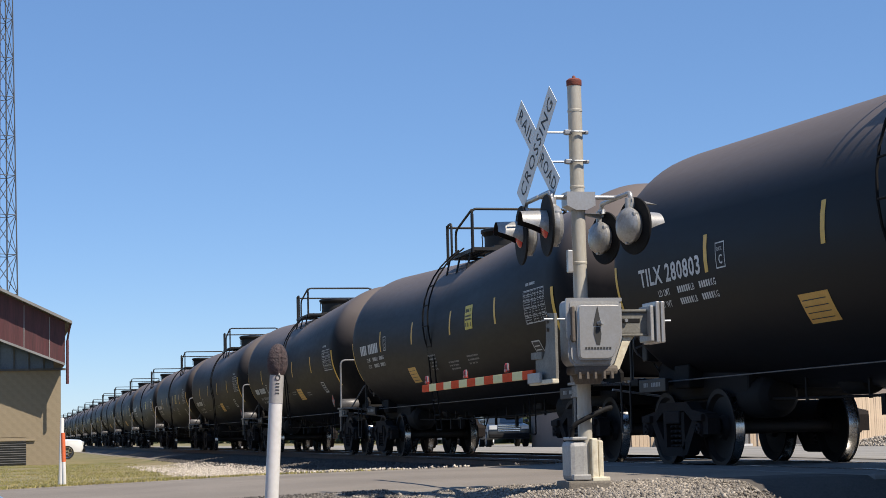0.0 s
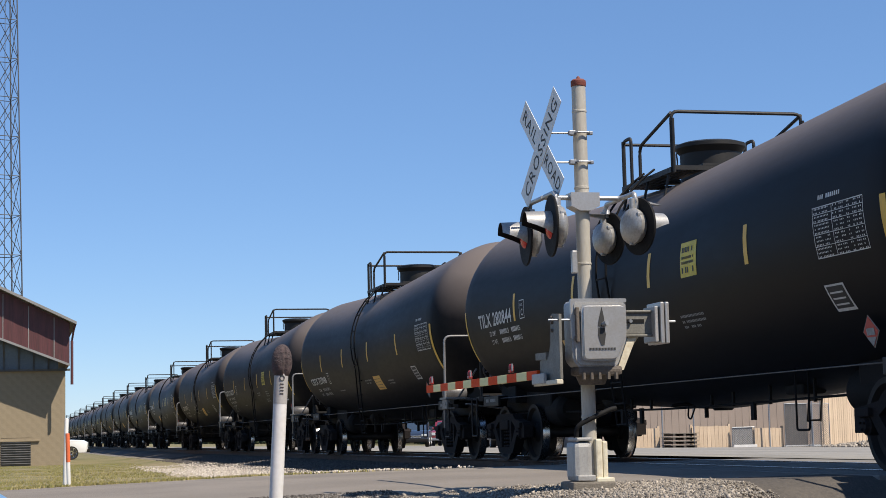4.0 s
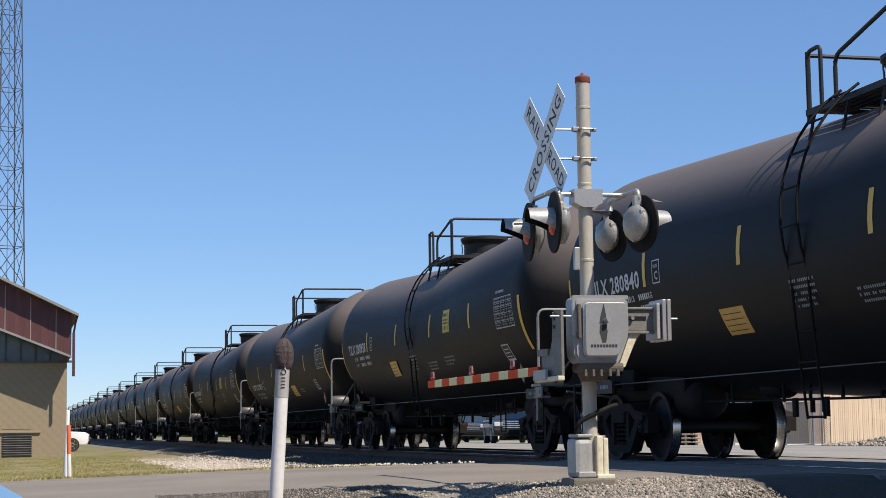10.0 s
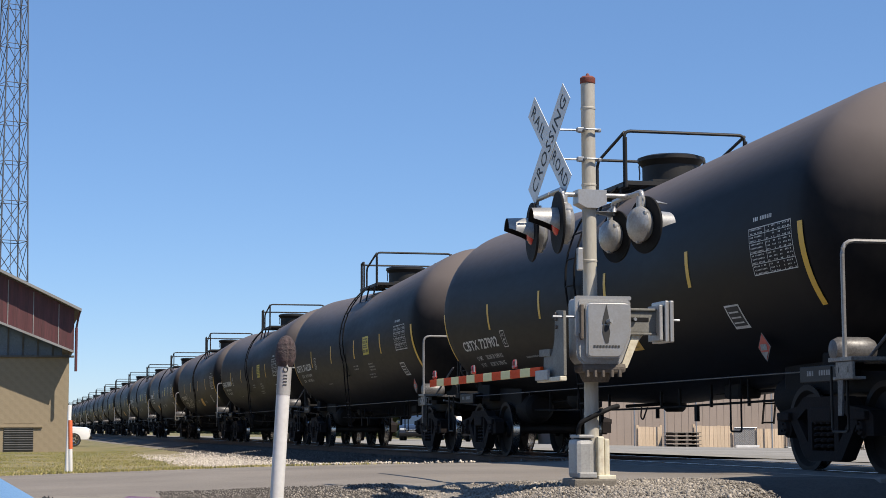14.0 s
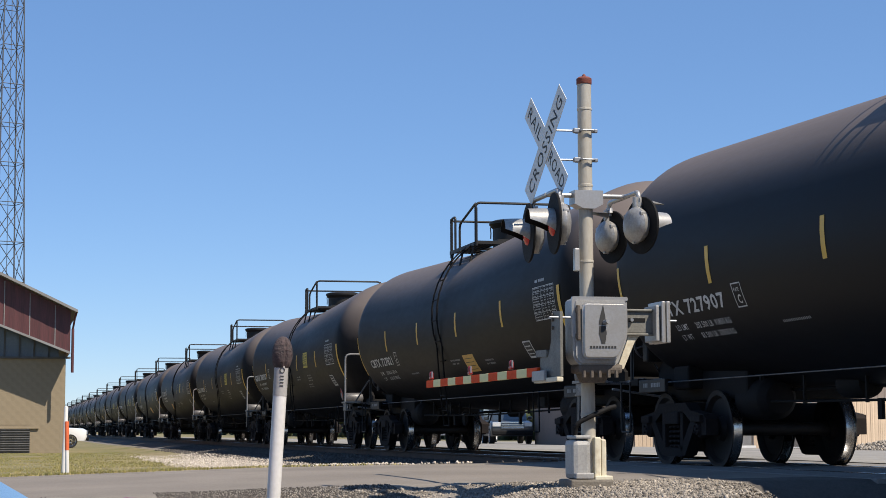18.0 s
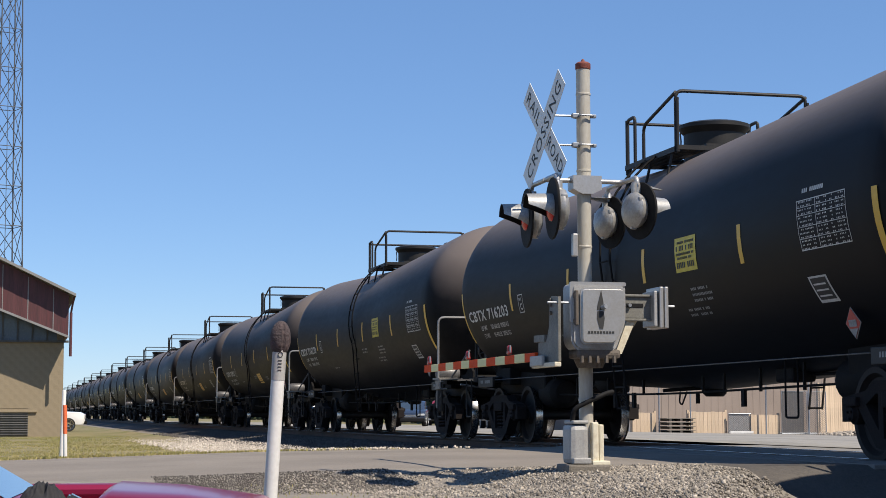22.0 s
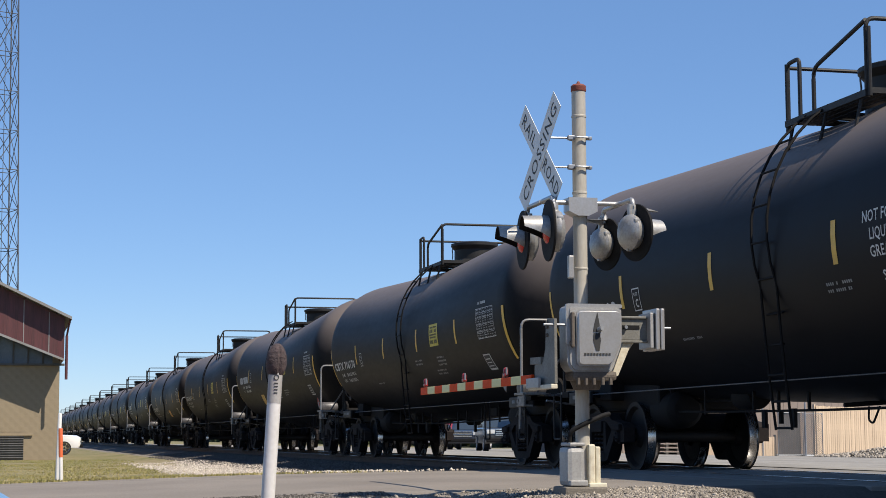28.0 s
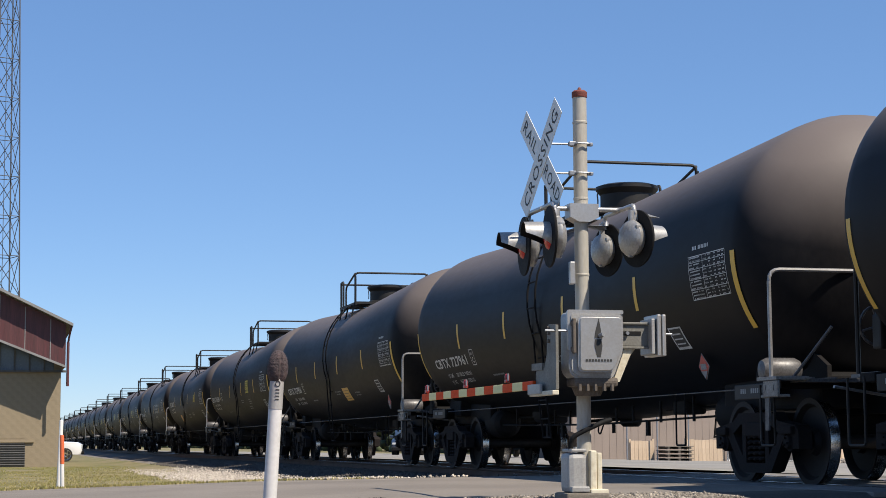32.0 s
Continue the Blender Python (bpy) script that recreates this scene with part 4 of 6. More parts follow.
# ---- lattice tower ----
TX, TY = -153.0, -9.95
tower = thing("radio_tower", "tall grey steel lattice radio tower", "tower", at=pose(TX, TY, -0.55))
TOWER_H = 75.0


def leg_at(i, z):
    h = 1.42 * (1 - z / 98.0)
    sx, sy = ((-1, -1), (1, -1), (1, 1), (-1, 1))[i % 4]
    c, s = math.cos(0.35), math.sin(0.35)
    return Vector(((sx * c - sy * s) * h, (sx * s + sy * c) * h, z))


for i in range(4):
    part("leg", rod(bmesh.new(), leg_at(i, 0), leg_at(i, TOWER_H), 0.07, 6, 0.045), M["tower"], tower, "", None, True)
PANEL = 3.4
nz = int(TOWER_H / PANEL)
for i in range(4):
    for k in range(nz):
        za_, zb_ = k * PANEL, (k + 1) * PANEL
        a, b, c2, d = leg_at(i, za_), leg_at(i + 1, za_), leg_at(i, zb_), leg_at(i + 1, zb_)
        for u, v in ((a, d), (b, c2), (c2, d)):
            part("brace", rod(bmesh.new(), u, v, 0.035, 4), M["tower"], tower)
bm = bmesh.new()
for x in (-0.15, 0.15):
    rod(bm, (x, 0.1, 0), (x, 0.1, TOWER_H), 0.03, 5)
part("ladder", bm, M["tower"], tower)

# ---- yard beyond the track ----
def fence_run(a, b, h, label, dark=False):
    a, b = Vector((*a, 0)), Vector((*b, 0))
    n = max(2, int((b - a).length / 0.155))
    turn = math.degrees(math.atan2(b.y - a.y, b.x - a.x))
    f = thing("fence", label, "fence", at=pose(a.x, a.y, gz(a.x, a.y) - 0.02, 0, 0, turn))
    L = (b - a).length
    brd = None
    for i in range(n):
        x = (i + 0.5) * L / n
        p = a + (b - a) * (x / L)
        at = pose(x, random.uniform(-0.006, 0.006), gz(p.x, p.y) - gz(a.x, a.y) + h / 2 + random.uniform(-0.015, 0.015), 0, random.uniform(-0.4, 0.4))
        if brd is None:
            brd = part("board", box(bmesh.new(), (0, 0, 0), (L / n - 0.012, 0.022, h)), M["fence"], f, "", at)
        else:
            again("board", brd, f, at)
    bm = bmesh.new()
    for z in (0.3, h - 0.3):
        box(bm, (L / 2, 0.045, z), (L, 0.04, 0.09))
    part("stringer", bm, M["fence"], f)
    k = max(2, int(L / 2.4) + 1)
    for i in range(k):
        part("fence_post", box(bmesh.new(), (L * i / (k - 1), 0.09, h / 2 + 0.03), (0.09, 0.09, h + 0.06)), M["fence"], f)
    return f


FX = -66.0
fence_run((FX, 14.7), (FX, 15.68), 0.80, "low pale board fence beyond the track")
fence_run((FX, 17.08), (FX, 18.7), 0.88, "low pale board fence beside the pallets")
fence_run((FX, 19.75), (FX, 21.0), 0.80, "short pale board fence beside the gate")
fence_run((FX - 0.4, 23.0), (FX - 4.4, 29.5), 2.1, "tall pale board fence beyond the track")
shed = thing("shed", "low taupe metal-sided shed behind the fence", "shed", at=pose(-72, 20.1, gz(-72, 20.1)))
bm = bmesh.new()
box(bm, (-3, 2.0, 1.7), (6, 15.8, 3.4))
w_ = part("wall", bm, M["shed"], shed)
rib = part("siding_rib", box(bmesh.new(), (0, 0, 0), (0.012, 0.03, 3.4)), M["shed"], w_, "", pose(0.005, -5.8, 1.7))
for i in range(1, 48):
    again("siding_rib", rib, w_, pose(0.005, -5.8 + 0.33 * i, 1.7))
bm = bmesh.new()
box(bm, (-3, 2.0, 3.46), (6.4, 16.2, 0.12))
part("roof", bm, M["roofing"], shed)
cab = thing("pallet_stack", "stack of weathered grey wooden pallets", "pallets", at=pose(FX + 0.5, 16.38, gz(FX, 16.38)))
for i in range(4):
    for k in range(3):
        part("slat", box(bmesh.new(), (0, -0.45 + 0.45 * k, 0.045 + 0.155 * i), (1.0, 0.10, 0.085)), M["tie"], cab)
    part("deck", box(bmesh.new(), (0, 0, 0.105 + 0.155 * i), (1.0, 1.2, 0.025)), M["pallet"], cab, "weathered pallet boards")


def wire_panel(y0, y1, h, label, x=FX + 0.15, dense=0.075, slatted=False):
    """Chain-link panel between two posts, with diagonal wires and a frame."""
    f = thing("chain_link_panel", label, "fence", "chain-link panels", pose(x, y0, gz(x, y0)))
    w = y1 - y0
    bm = bmesh.new()
    for sgn in (-1, 1):
        for i in range(int((w + h) / dense) + 1):
            c = i * dense
            u0, u1 = max(0.0, c - h), min(w, c)
            if u1 - u0 < 0.02:
                continue
            a, b = (0, u0, c - u0), (0, u1, c - u1)
            if sgn > 0:
                a, b = (0, w - u0, c - u0), (0, w - u1, c - u1)
            rod(bm, a, b, 0.005, 3, caps=False)
    part("wire_mesh", bm, M["tower"], f)
    bm = bmesh.new()
    tube(bm, [(0, 0, 0.04), (0, 0, h), (0, w, h), (0, w, 0.04), (0, 0, 0.04)], 0.022, 6)
    part("frame", bm, M["galv"], f)
    if slatted:
        for i in range(int(w / 0.11)):
            part("slat", box(bmesh.new(), (-0.03, 0.055 + 0.11 * i, h / 2 + 0.04), (0.012, 0.10, h - 0.08)), slatted, f)
    return f


wire_panel(18.74, 19.7, 0.80, "grey slatted chain-link gate", slatted=M["pvc_old"])
wire_panel(21.05, 22.15, 1.75, "dark slatted chain-link panel", slatted=M["gate_slat"])
wire_panel(22.2, 23.0, 1.75, "bare chain-link panel beside the tall fence")
tagged(part("timber", box(bmesh.new(), (0, 0, 0.05), (0.1, 1.0, 0.10), 0.01), M["pvc"], None, "white-painted timber lying before the gate", pose(FX + 0.35, 19.2, gz(FX, 19.2) + 0.012)), "", "timber")
ub = thing("electrical_cabinet", "light grey steel cabinet in the yard", "cabinet", at=pose(-64.2, 11.95, gz(-64.2, 11.95)))
part("body", box(bmesh.new(), (0, 0, 0.33), (0.45, 0.42, 0.66), 0.015), M["pvc_old"], ub)
part("lid", box(bmesh.new(), (0, 0, 0.68), (0.5, 0.47, 0.05), 0.015), M["pvc"], ub, "pale sloping lid")


def chainlink_post(x, y, h):
    o = tagged(part("steel_post", rod(bmesh.new(), (0, 0, 0), (0, 0, h), 0.03, 8), M["galv"], None, "slim galvanised steel post in the yard", pose(x, y, gz(x, y))), "", "post")
    return o


for y in (14.45, 15.72, 17.05, 20.3, 22.18):
    chainlink_post(FX + 0.3, y, 2.2)
heap = np.array([(x, y, gz(x, y) + 0.42 * math.exp(-((x + 62.5) / 1.3) ** 2 - ((y - 24.6) / 2.1) ** 2)) for x, y in zip(rng.uniform(-65.2, -60, 2600), rng.uniform(20.8, 28.5, 2600)) if math.exp(-((x + 62.5) / 1.3) ** 2 - ((y - 24.6) / 2.1) ** 2) > 0.06])
stones("gravel_pile", heap, rng.uniform(0.03, 0.11, len(heap)), OCT_V, OCT_F, M["stone"], "low heap of pale gravel before the tall fence")
# added dark backdrop of tree clumps, keeps the gaps under far cars dark
wood = [(x, rng.uniform(34, 44) - 0.012 * (x + 150), -0.6 + h) for x in -150 - 850 * rng.random(5200) ** 1.5 for h in [rng.uniform(0, 1) ** 0.8 * (5.5 + 2.2 * noise.noise((x * 0.06, 0, 3)) + 1.2 * noise.noise((x * 0.3, 2, 3)))]]
stones("far_woods", np.array(wood), rng.uniform(0.35, 1.2, len(wood)), ICO_V, ICO_F, M["leaf"], "unseen dark green tree row, added behind the gaps under the train")


def vehicle(label, mat, at, kind, group="parked vehicles"):
    """A road vehicle; it faces its own +X, stands on z 0."""
    v = thing({"pickup": "pickup_truck", "suv": "suv", "car": "car", "coupe": "car"}[kind], label, {"pickup": "pickup truck", "suv": "suv", "car": "car", "coupe": "car"}[kind], group, at)
    w = {"pickup": 1.98, "suv": 1.92, "car": 1.80, "coupe": 1.80}[kind]
    if kind == "pickup":
        low = [(-2.75, 0.55), (-2.8, 0.75), (-2.75, 1.2), (-0.75, 1.22), (1.0, 1.22), (1.2, 1.20), (2.55, 1.12), (2.75, 1.02), (2.80, 0.6), (2.7, 0.42), (-2.6, 0.45)]
        cab_ = [(-0.75, 1.2), (-0.62, 1.72), (-0.45, 1.86), (0.35, 1.88), (0.55, 1.80), (1.12, 1.2)]
        wx, wr = (-1.75, 1.85), 0.40
    elif kind == "suv":
        low = [(-2.3, 0.5), (-2.38, 0.8), (-2.3, 1.1), (1.0, 1.1), (2.1, 1.02), (2.35, 0.9), (2.4, 0.55), (2.3, 0.36), (-2.2, 0.38)]
        cab_ = [(-2.28, 1.08), (-2.0, 1.66), (-1.7, 1.74), (0.1, 1.76), (0.35, 1.70), (1.05, 1.08)]
        wx, wr = (-1.45, 1.5), 0.37
    elif kind == "coupe":
        low = [(-2.2, 0.45), (-2.28, 0.7), (-2.2, 0.96), (-1.5, 0.98), (0.70, 0.90), (0.82, 0.845), (1.13, 0.845), (1.17, 0.945), (1.22, 0.968), (1.55, 0.947), (1.95, 0.89), (2.18, 0.76), (2.25, 0.5), (2.15, 0.26), (-2.1, 0.28)]
        cab_ = [(-1.75, 0.95), (-1.1, 1.30), (-0.75, 1.38), (-0.2, 1.41), (0.0, 1.385), (0.81, 0.90)]
        wx, wr = (-1.35, 1.38), 0.33
    else:
        low = [(-2.2, 0.45), (-2.28, 0.7), (-2.2, 0.96), (-1.5, 1.0), (0.75, 0.95), (1.25, 0.965), (1.6, 0.95), (1.95, 0.90), (2.18, 0.76), (2.25, 0.5), (2.15, 0.26), (-2.1, 0.28)]
        cab_ = [(-1.75, 0.97), (-1.1, 1.36), (-0.7, 1.45), (0.0, 1.46), (0.25, 1.41), (1.15, 0.94)]
        wx, wr = (-1.35, 1.38), 0.33

    def loft(bm, prof, widths):
        rings = []
        for y, k, drop in widths:
            cx = sum(p[0] for p in prof) / len(prof)
            rings.append([bm.verts.new((cx + (x - cx) * k, y, z - drop * max(0, z - prof[0][1]))) for x, z in prof])
        for a, b in zip(rings, rings[1:]):
            for j in range(len(prof)):
                bm.faces.new((a[j], a[(j + 1) % len(prof)], b[(j + 1) % len(prof)], b[j]))
        bm.faces.new(rings[0][::-1]), bm.faces.new(rings[-1])
        bmesh.ops.recalc_face_normals(bm, faces=bm.faces[:])
        return bm

    h = w / 2
    ring = [(-h, 0.965, 0.10), (-h * 0.95, 0.99, 0.03), (-h * 0.6, 1.0, 0.0), (-h * 0.2, 1.005, -0.015), (h * 0.2, 1.005, -0.015), (h * 0.6, 1.0, 0.0), (h * 0.95, 0.99, 0.03), (h, 0.965, 0.10)]
    part("body", loft(bmesh.new(), low, ring), mat, v, "", None, True)
    part("cabin", loft(bmesh.new(), cab_, [(-h * 0.90, 0.94, 0.06), (-h * 0.80, 1.0, 0.0), (h * 0.80, 1.0, 0.0), (h * 0.90, 0.94, 0.06)]), mat, v, "", None, True)
    # windscreen and side windows laid on the cabin
    (xa, za1), (xb, zb1) = cab_[-1], cab_[-2]
    d = Vector((xb - xa, 0, zb1 - za1))
    nrm = Vector((d.z, 0, -d.x)).normalized()
    bm = bmesh.new()
    q0, q1 = Vector((xa, 0, za1)) + d * 0.06 + nrm * 0.006, Vector((xa, 0, za1)) + d * 0.94 + nrm * 0.006
    a = [bm.verts.new((q0.x, y, q0.z)) for y in (-h * 0.78, 0, h * 0.78)] + [bm.verts.new((q1.x, y, q1.z)) for y in (h * 0.70, 0, -h * 0.70)]
    bm.faces.new(a)
    part("windscreen", bm, M["glass"], v, "tinted windscreen")
    x_lo, x_hi = cab_[0][0] + 0.3, cab_[-1][0] - 0.45
    for s in (-1, 1):
        for k in range(2):
            bm = bmesh.new()
            u0, u1 = x_lo + (x_hi - x_lo) * (0.02 + 0.5 * k), x_lo + (x_hi - x_lo) * (0.48 + 0.5 * k)
            zb0, zt = cab_[0][1] + 0.06, cab_[2][1] - 0.12
            slab(bm, [(u0, zb0), (u1 + 0.1 * k, zb0), (u1 - 0.12 * k, zt), (u0 + 0.08 * (1 - k), zt)], 0.02, pose(0, s * h * 0.88, 0, 90))
            part("side_window", bm, M["glass"], v, "tinted side window")
    for x in wx:
        for s in (-1, 1):
            t = part("wheel", lathe(bmesh.new(), [(wr - 0.1, -0.11), (wr - 0.02, -0.12), (wr, -0.08), (wr, 0.08), (wr - 0.02, 0.12), (wr - 0.1, 0.11)], 24, "Y"), M["tyre"], v, "black tyre", pose(x, s * (h - 0.10), wr), True)
            bm = lathe(bmesh.new(), [(0.03, -0.10), (0.06, -0.115), (wr - 0.13, -0.10), (wr - 0.1, -0.12), (wr - 0.095, -0.105)], 24, "Y")
            for i in range(6):
                an = i * math.pi / 3
                rod(bm, (0.05 * math.cos(an), -0.118, 0.05 * math.sin(an)), ((wr - 0.14) * math.cos(an), -0.112, (wr - 0.14) * math.sin(an)), 0.022, 5)
            part("rim", bm, M["chrome"] if kind == "pickup" else M["silver"], t, "metal wheel rim", pose(0, 0, 0) if s < 0 else pose(0, 0, 0, 0, 0, 180), True)
    fx = max(p[0] for p in low)
    zt = low[-4][1] if kind not in ("car", "coupe") else 0.62
    g = part("grille", box(bmesh.new(), (fx - 0.02, 0, 0.86 if kind not in ("car", "coupe") else 0.58), (0.06, w * 0.52, 0.34 if kind not in ("car", "coupe") else 0.16), 0.02), M["louver"], v, "dark grille")
    for i in range(4 if kind not in ("car", "coupe") else 2):
        part("grille_bar", box(bmesh.new(), (fx + 0.015, 0, (0.74 if kind not in ("car", "coupe") else 0.54) + 0.085 * i), (0.03, w * 0.54, 0.045), 0.01), M["chrome"], g, "bright chrome bar")
    for s in (-1, 1):
        part("headlamp", box(bmesh.new(), (fx - 0.07, s * w * 0.38, 0.90 if kind not in ("car", "coupe") else 0.66), (0.14, w * 0.2, 0.2 if kind not in ("car", "coupe") else 0.12), 0.03), M["headlamp"], v, "clear headlamp")
        if kind != "coupe":
            part("mirror", box(bmesh.new(), (cab_[-1][0] - 0.35, s * (h + 0.08), cab_[-1][1] + 0.12), (0.12, 0.2, 0.16), 0.04), mat, v)
    part("bumper", box(bmesh.new(), (fx + 0.02, 0, 0.52 if kind not in ("car", "coupe") else 0.36), (0.16, w * 0.98, 0.2), 0.05), M["galv"] if kind == "pickup" and mat != M["carwhite"] else M["plastic"], v, "front bumper")
    return v


def stand(x, y, turn):
    return pose(x, y, gz(-20.0, y) + 0.012 if y > 2 else gz(x, y), 0, 0, turn)


vehicle("white pickup truck beside the building", M["carwhite"], stand(-106.0, -7.70, 88), "pickup", "")
vehicle("dark grey suv with a chrome grille in the yard", M["cargrey"], stand(-80.0, 13.4, -9), "suv")
vehicle("dark blue suv in the yard", M["cardark"], stand(-95.0, 15.9, -24), "suv")
vehicle("blue car in the yard", M["cardark"], stand(-100.0, 13.5, -16), "car")
vehicle("maroon pickup truck in the yard", M["carmaroon"], stand(-128.0, 22.5, -22), "pickup")
near_car = vehicle("dark red car parked facing the track", M["carred"], pose(-8.9, -10.08, gz(-8.9, -10.08), 0, 0, 84), "coupe", "")
for y, z in ((-1, 0.862), (1, 0.905)):
    part("fender", box(bmesh.new(), (0.98, y * 0.775, z), (0.52, 0.10, 0.085), 0.03), M["carred"], near_car)
part("cowl", box(bmesh.new(), (0.97, 0, 0.852), (0.30, 1.40, 0.02), 0.006), M["plastic"], near_car, "black plastic cowl")
bm = bmesh.new()
slab(bm, [(0.0, 0.0), (0.17, -0.012), (0.13, 0.045), (0.05, 0.085)], 0.10, pose(0.97, -0.42, 0.865, 90))
bmesh.ops.bevel(bm, geom=bm.edges[:], offset=0.01, segments=2, affect="EDGES")
part("washer_cover", bm, M["cargrey"], near_car, "small grey plastic cover")
for i, y in enumerate((-0.25, 0.25)):
    bm = tube(bmesh.new(), bend([(1.02, y - 0.25, 0.875), (0.88, y - 0.2, 0.905), (0.80, y + 0.35, 0.925)], 0.1), 0.011, 6)
    part("wiper", bm, M["plastic"], near_car, "black wiper arm", smooth=True)
rag = bmesh.new()
N = 56
grid = []
for i in range(N + 1):
    for j in range(N + 1):
        u, v = 2 * i / N - 1, 2 * j / N - 1
        w = 0.12 * noise.noise((u * 2, v * 2, 7))
        r = min(1.0, math.sqrt((u + w) ** 2 + (v - w) ** 2))
        ridge = 1 - 2.2 * abs(noise.noise((u * 2.6 + v, v * 1.3 - u, 3))) + 0.5 * (0.3 - abs(noise.noise((u * 6, v * 4, 9))))
        grid.append(rag.verts.new((u * 0.13, v * 0.20, max(0.0, 0.115 * (1 - r ** 2.2) * (0.72 + 0.32 * ridge)))))
for i in range(N):
    for j in range(N):
        k = i * (N + 1) + j
        rag.faces.new((grid[k], grid[k + N + 1], grid[k + N + 2], grid[k + 1])).smooth = True
rz = near_car.matrix_basis @ Vector((0.90, -0.45, 0.885))
tagged(part("black_cloth", rag, M["cloth"], None, "crumpled black cloth lying at the windscreen's foot", pose(rz.x, rz.y, rz.z, 0, 0, 84)), "", "cloth")
# ---- tank cars ----
PITCH = 18.14
TANK_R, TANK_Z, TANK_HALF = 1.58, 2.605, 7.62
AXLE = 0.89
TRUCK_X = 7.05
WHEEL_R = 0.457


SAGS = {"high": 0.285, "square": 0.235, "low": 0.222}
DROPS = {"high": -0.035, "square": -0.008, "low": 0.0}
SAG, DROP = [0.235], [0.0]


def sag(x):
    """The tank dips a little towards its middle, to drain."""
    return DROP[0] + (0.0 if abs(x) > 7.3 else SAG[0] * (math.sqrt(x * x + 0.16) / 7.311 - 1))


def on_tank(x, s, lift=0.004):
    """A point on the tank's near side: x along the car, s the arc length above the tank's middle height."""
    z = TANK_Z + TANK_R * math.sin(s / TANK_R)
    a = math.asin(max(-1.0, min(1.0, (z - TANK_Z - sag(x)) / TANK_R)))
    r = TANK_R + lift
    if abs(x) > TANK_HALF:
        k = (abs(x) - TANK_HALF) / 0.84
        r *= math.sqrt(max(0.0, 1 - k * k))
    return Vector((x, -r * math.cos(a), TANK_Z + sag(x) + r * math.sin(a)))


def arc(z):
    return TANK_R * math.asin((z - TANK_Z) / TANK_R)


def decal_rect(bm, x0, s0, w, h, lean=0.0, n=3, mat=0, lift=0.004):
    """A sheet on the tank, w along the car, h up its side."""
    cols = []
    for i in range(n + 1):
        v = h * i / n
        cols.append([bm.verts.new(on_tank(x0 + u + lean * v, s0 + v, lift)) for u in (0, w)])
    for a, b in zip(cols, cols[1:]):
        bm.faces.new((a[0], a[1], b[1], b[0])).material_index = mat
    return bm


def decal_text(bm, body, x0, s0, height, squeeze=1.0, bold=0.0, mat=0, lift=0.005):
    vs, fs = outline_text(body, height, 1.08, squeeze, bold)
    made = [bm.verts.new(on_tank(x0 + x, s0 + y, lift)) for x, y in vs]
    for f in fs:
        try:
            bm.faces.new([made[i] for i in f]).material_index = mat
        except ValueError:
            pass
    return bm


def tank_shell(bm):
    prof = []
    for i in range(9):
        a = math.pi / 2 * i / 8
        prof.append((TANK_R * math.sin(a) + 1e-6, -TANK_HALF - 0.84 * math.cos(a)))
    for x in (-7.3, -6.4, -5.4, -4.4, -3.4, -2.4, -1.4, -0.7, -0.3, 0.0, 0.3, 0.7, 1.4, 2.4, 3.4, 4.4, 5.4, 6.4, 7.3):
        prof.append((TANK_R, x))
    for i in range(8, -1, -1):
        a = math.pi / 2 * i / 8
        prof.append((TANK_R * math.sin(a) + 1e-6, TANK_HALF + 0.84 * math.cos(a)))
    lathe(bm, prof, 64, "X")
    for v in bm.verts:
        v.co.z += TANK_Z + sag(v.co.x)
    return bm


def wheel_mesh(bm, side):
    s = side
    prof = [(0.085, -0.10), (0.13, -0.10), (0.15, -0.03), (0.36, 0.00), (0.40, -0.045), (0.452, -0.065), (0.457, -0.05),
            (0.455, 0.055), (0.462, 0.066), (0.482, 0.072), (0.482, 0.085), (0.42, 0.085), (0.38, 0.03), (0.16, 0.02), (0.13, 0.085), (0.085, 0.085)]
    lathe(bm, [(r, h * -s) for r, h in prof], 40, "Y", mats=[0, 0, 0, 0, 0, 0, 1, 1, 1, 0, 0, 0, 0, 0, 0, 0], closed=True)
    return bm


def wheelset(parent, x):
    w = part("wheelset", lathe(bmesh.new(), [(0.06, -1.02), (0.065, -0.72), (0.095, -0.68), (0.095, -0.66), (0.075, -0.4), (0.075, 0.4), (0.095, 0.66), (0.095, 0.68), (0.065, 0.72), (0.06, 1.02)], 20, "Y"), M["wheel"], parent, "steel axle with two wheels", pose(x, 0, WHEEL_R), True)
    for s in (-1, 1):
        part("wheel", wheel_mesh(bmesh.new(), -s), [M["wheel"], M["tread"]], w, "dark wheel with polished tread", pose(0, 0.745 * s, 0), True)
        bm = lathe(bmesh.new(), [(0.02, -0.06), (0.07, -0.055), (0.085, -0.02), (0.105, -0.01), (0.105, 0.1), (0.08, 0.11)], 18, "Y")
        for i in range(3):
            a = 2 * math.pi * i / 3
            rod(bm, (0.045 * math.cos(a), -0.058, 0.045 * math.sin(a)), (0.045 * math.cos(a), -0.078, 0.045 * math.sin(a)), 0.014, 6)
        part("bearing_cap", bm, M["truck"], w, "", pose(0, 1.06 * s, 0) @ (pose(0, 0, 0) if s < 0 else pose(0, 0, 0, 0, 0, 180)), True)
    return w


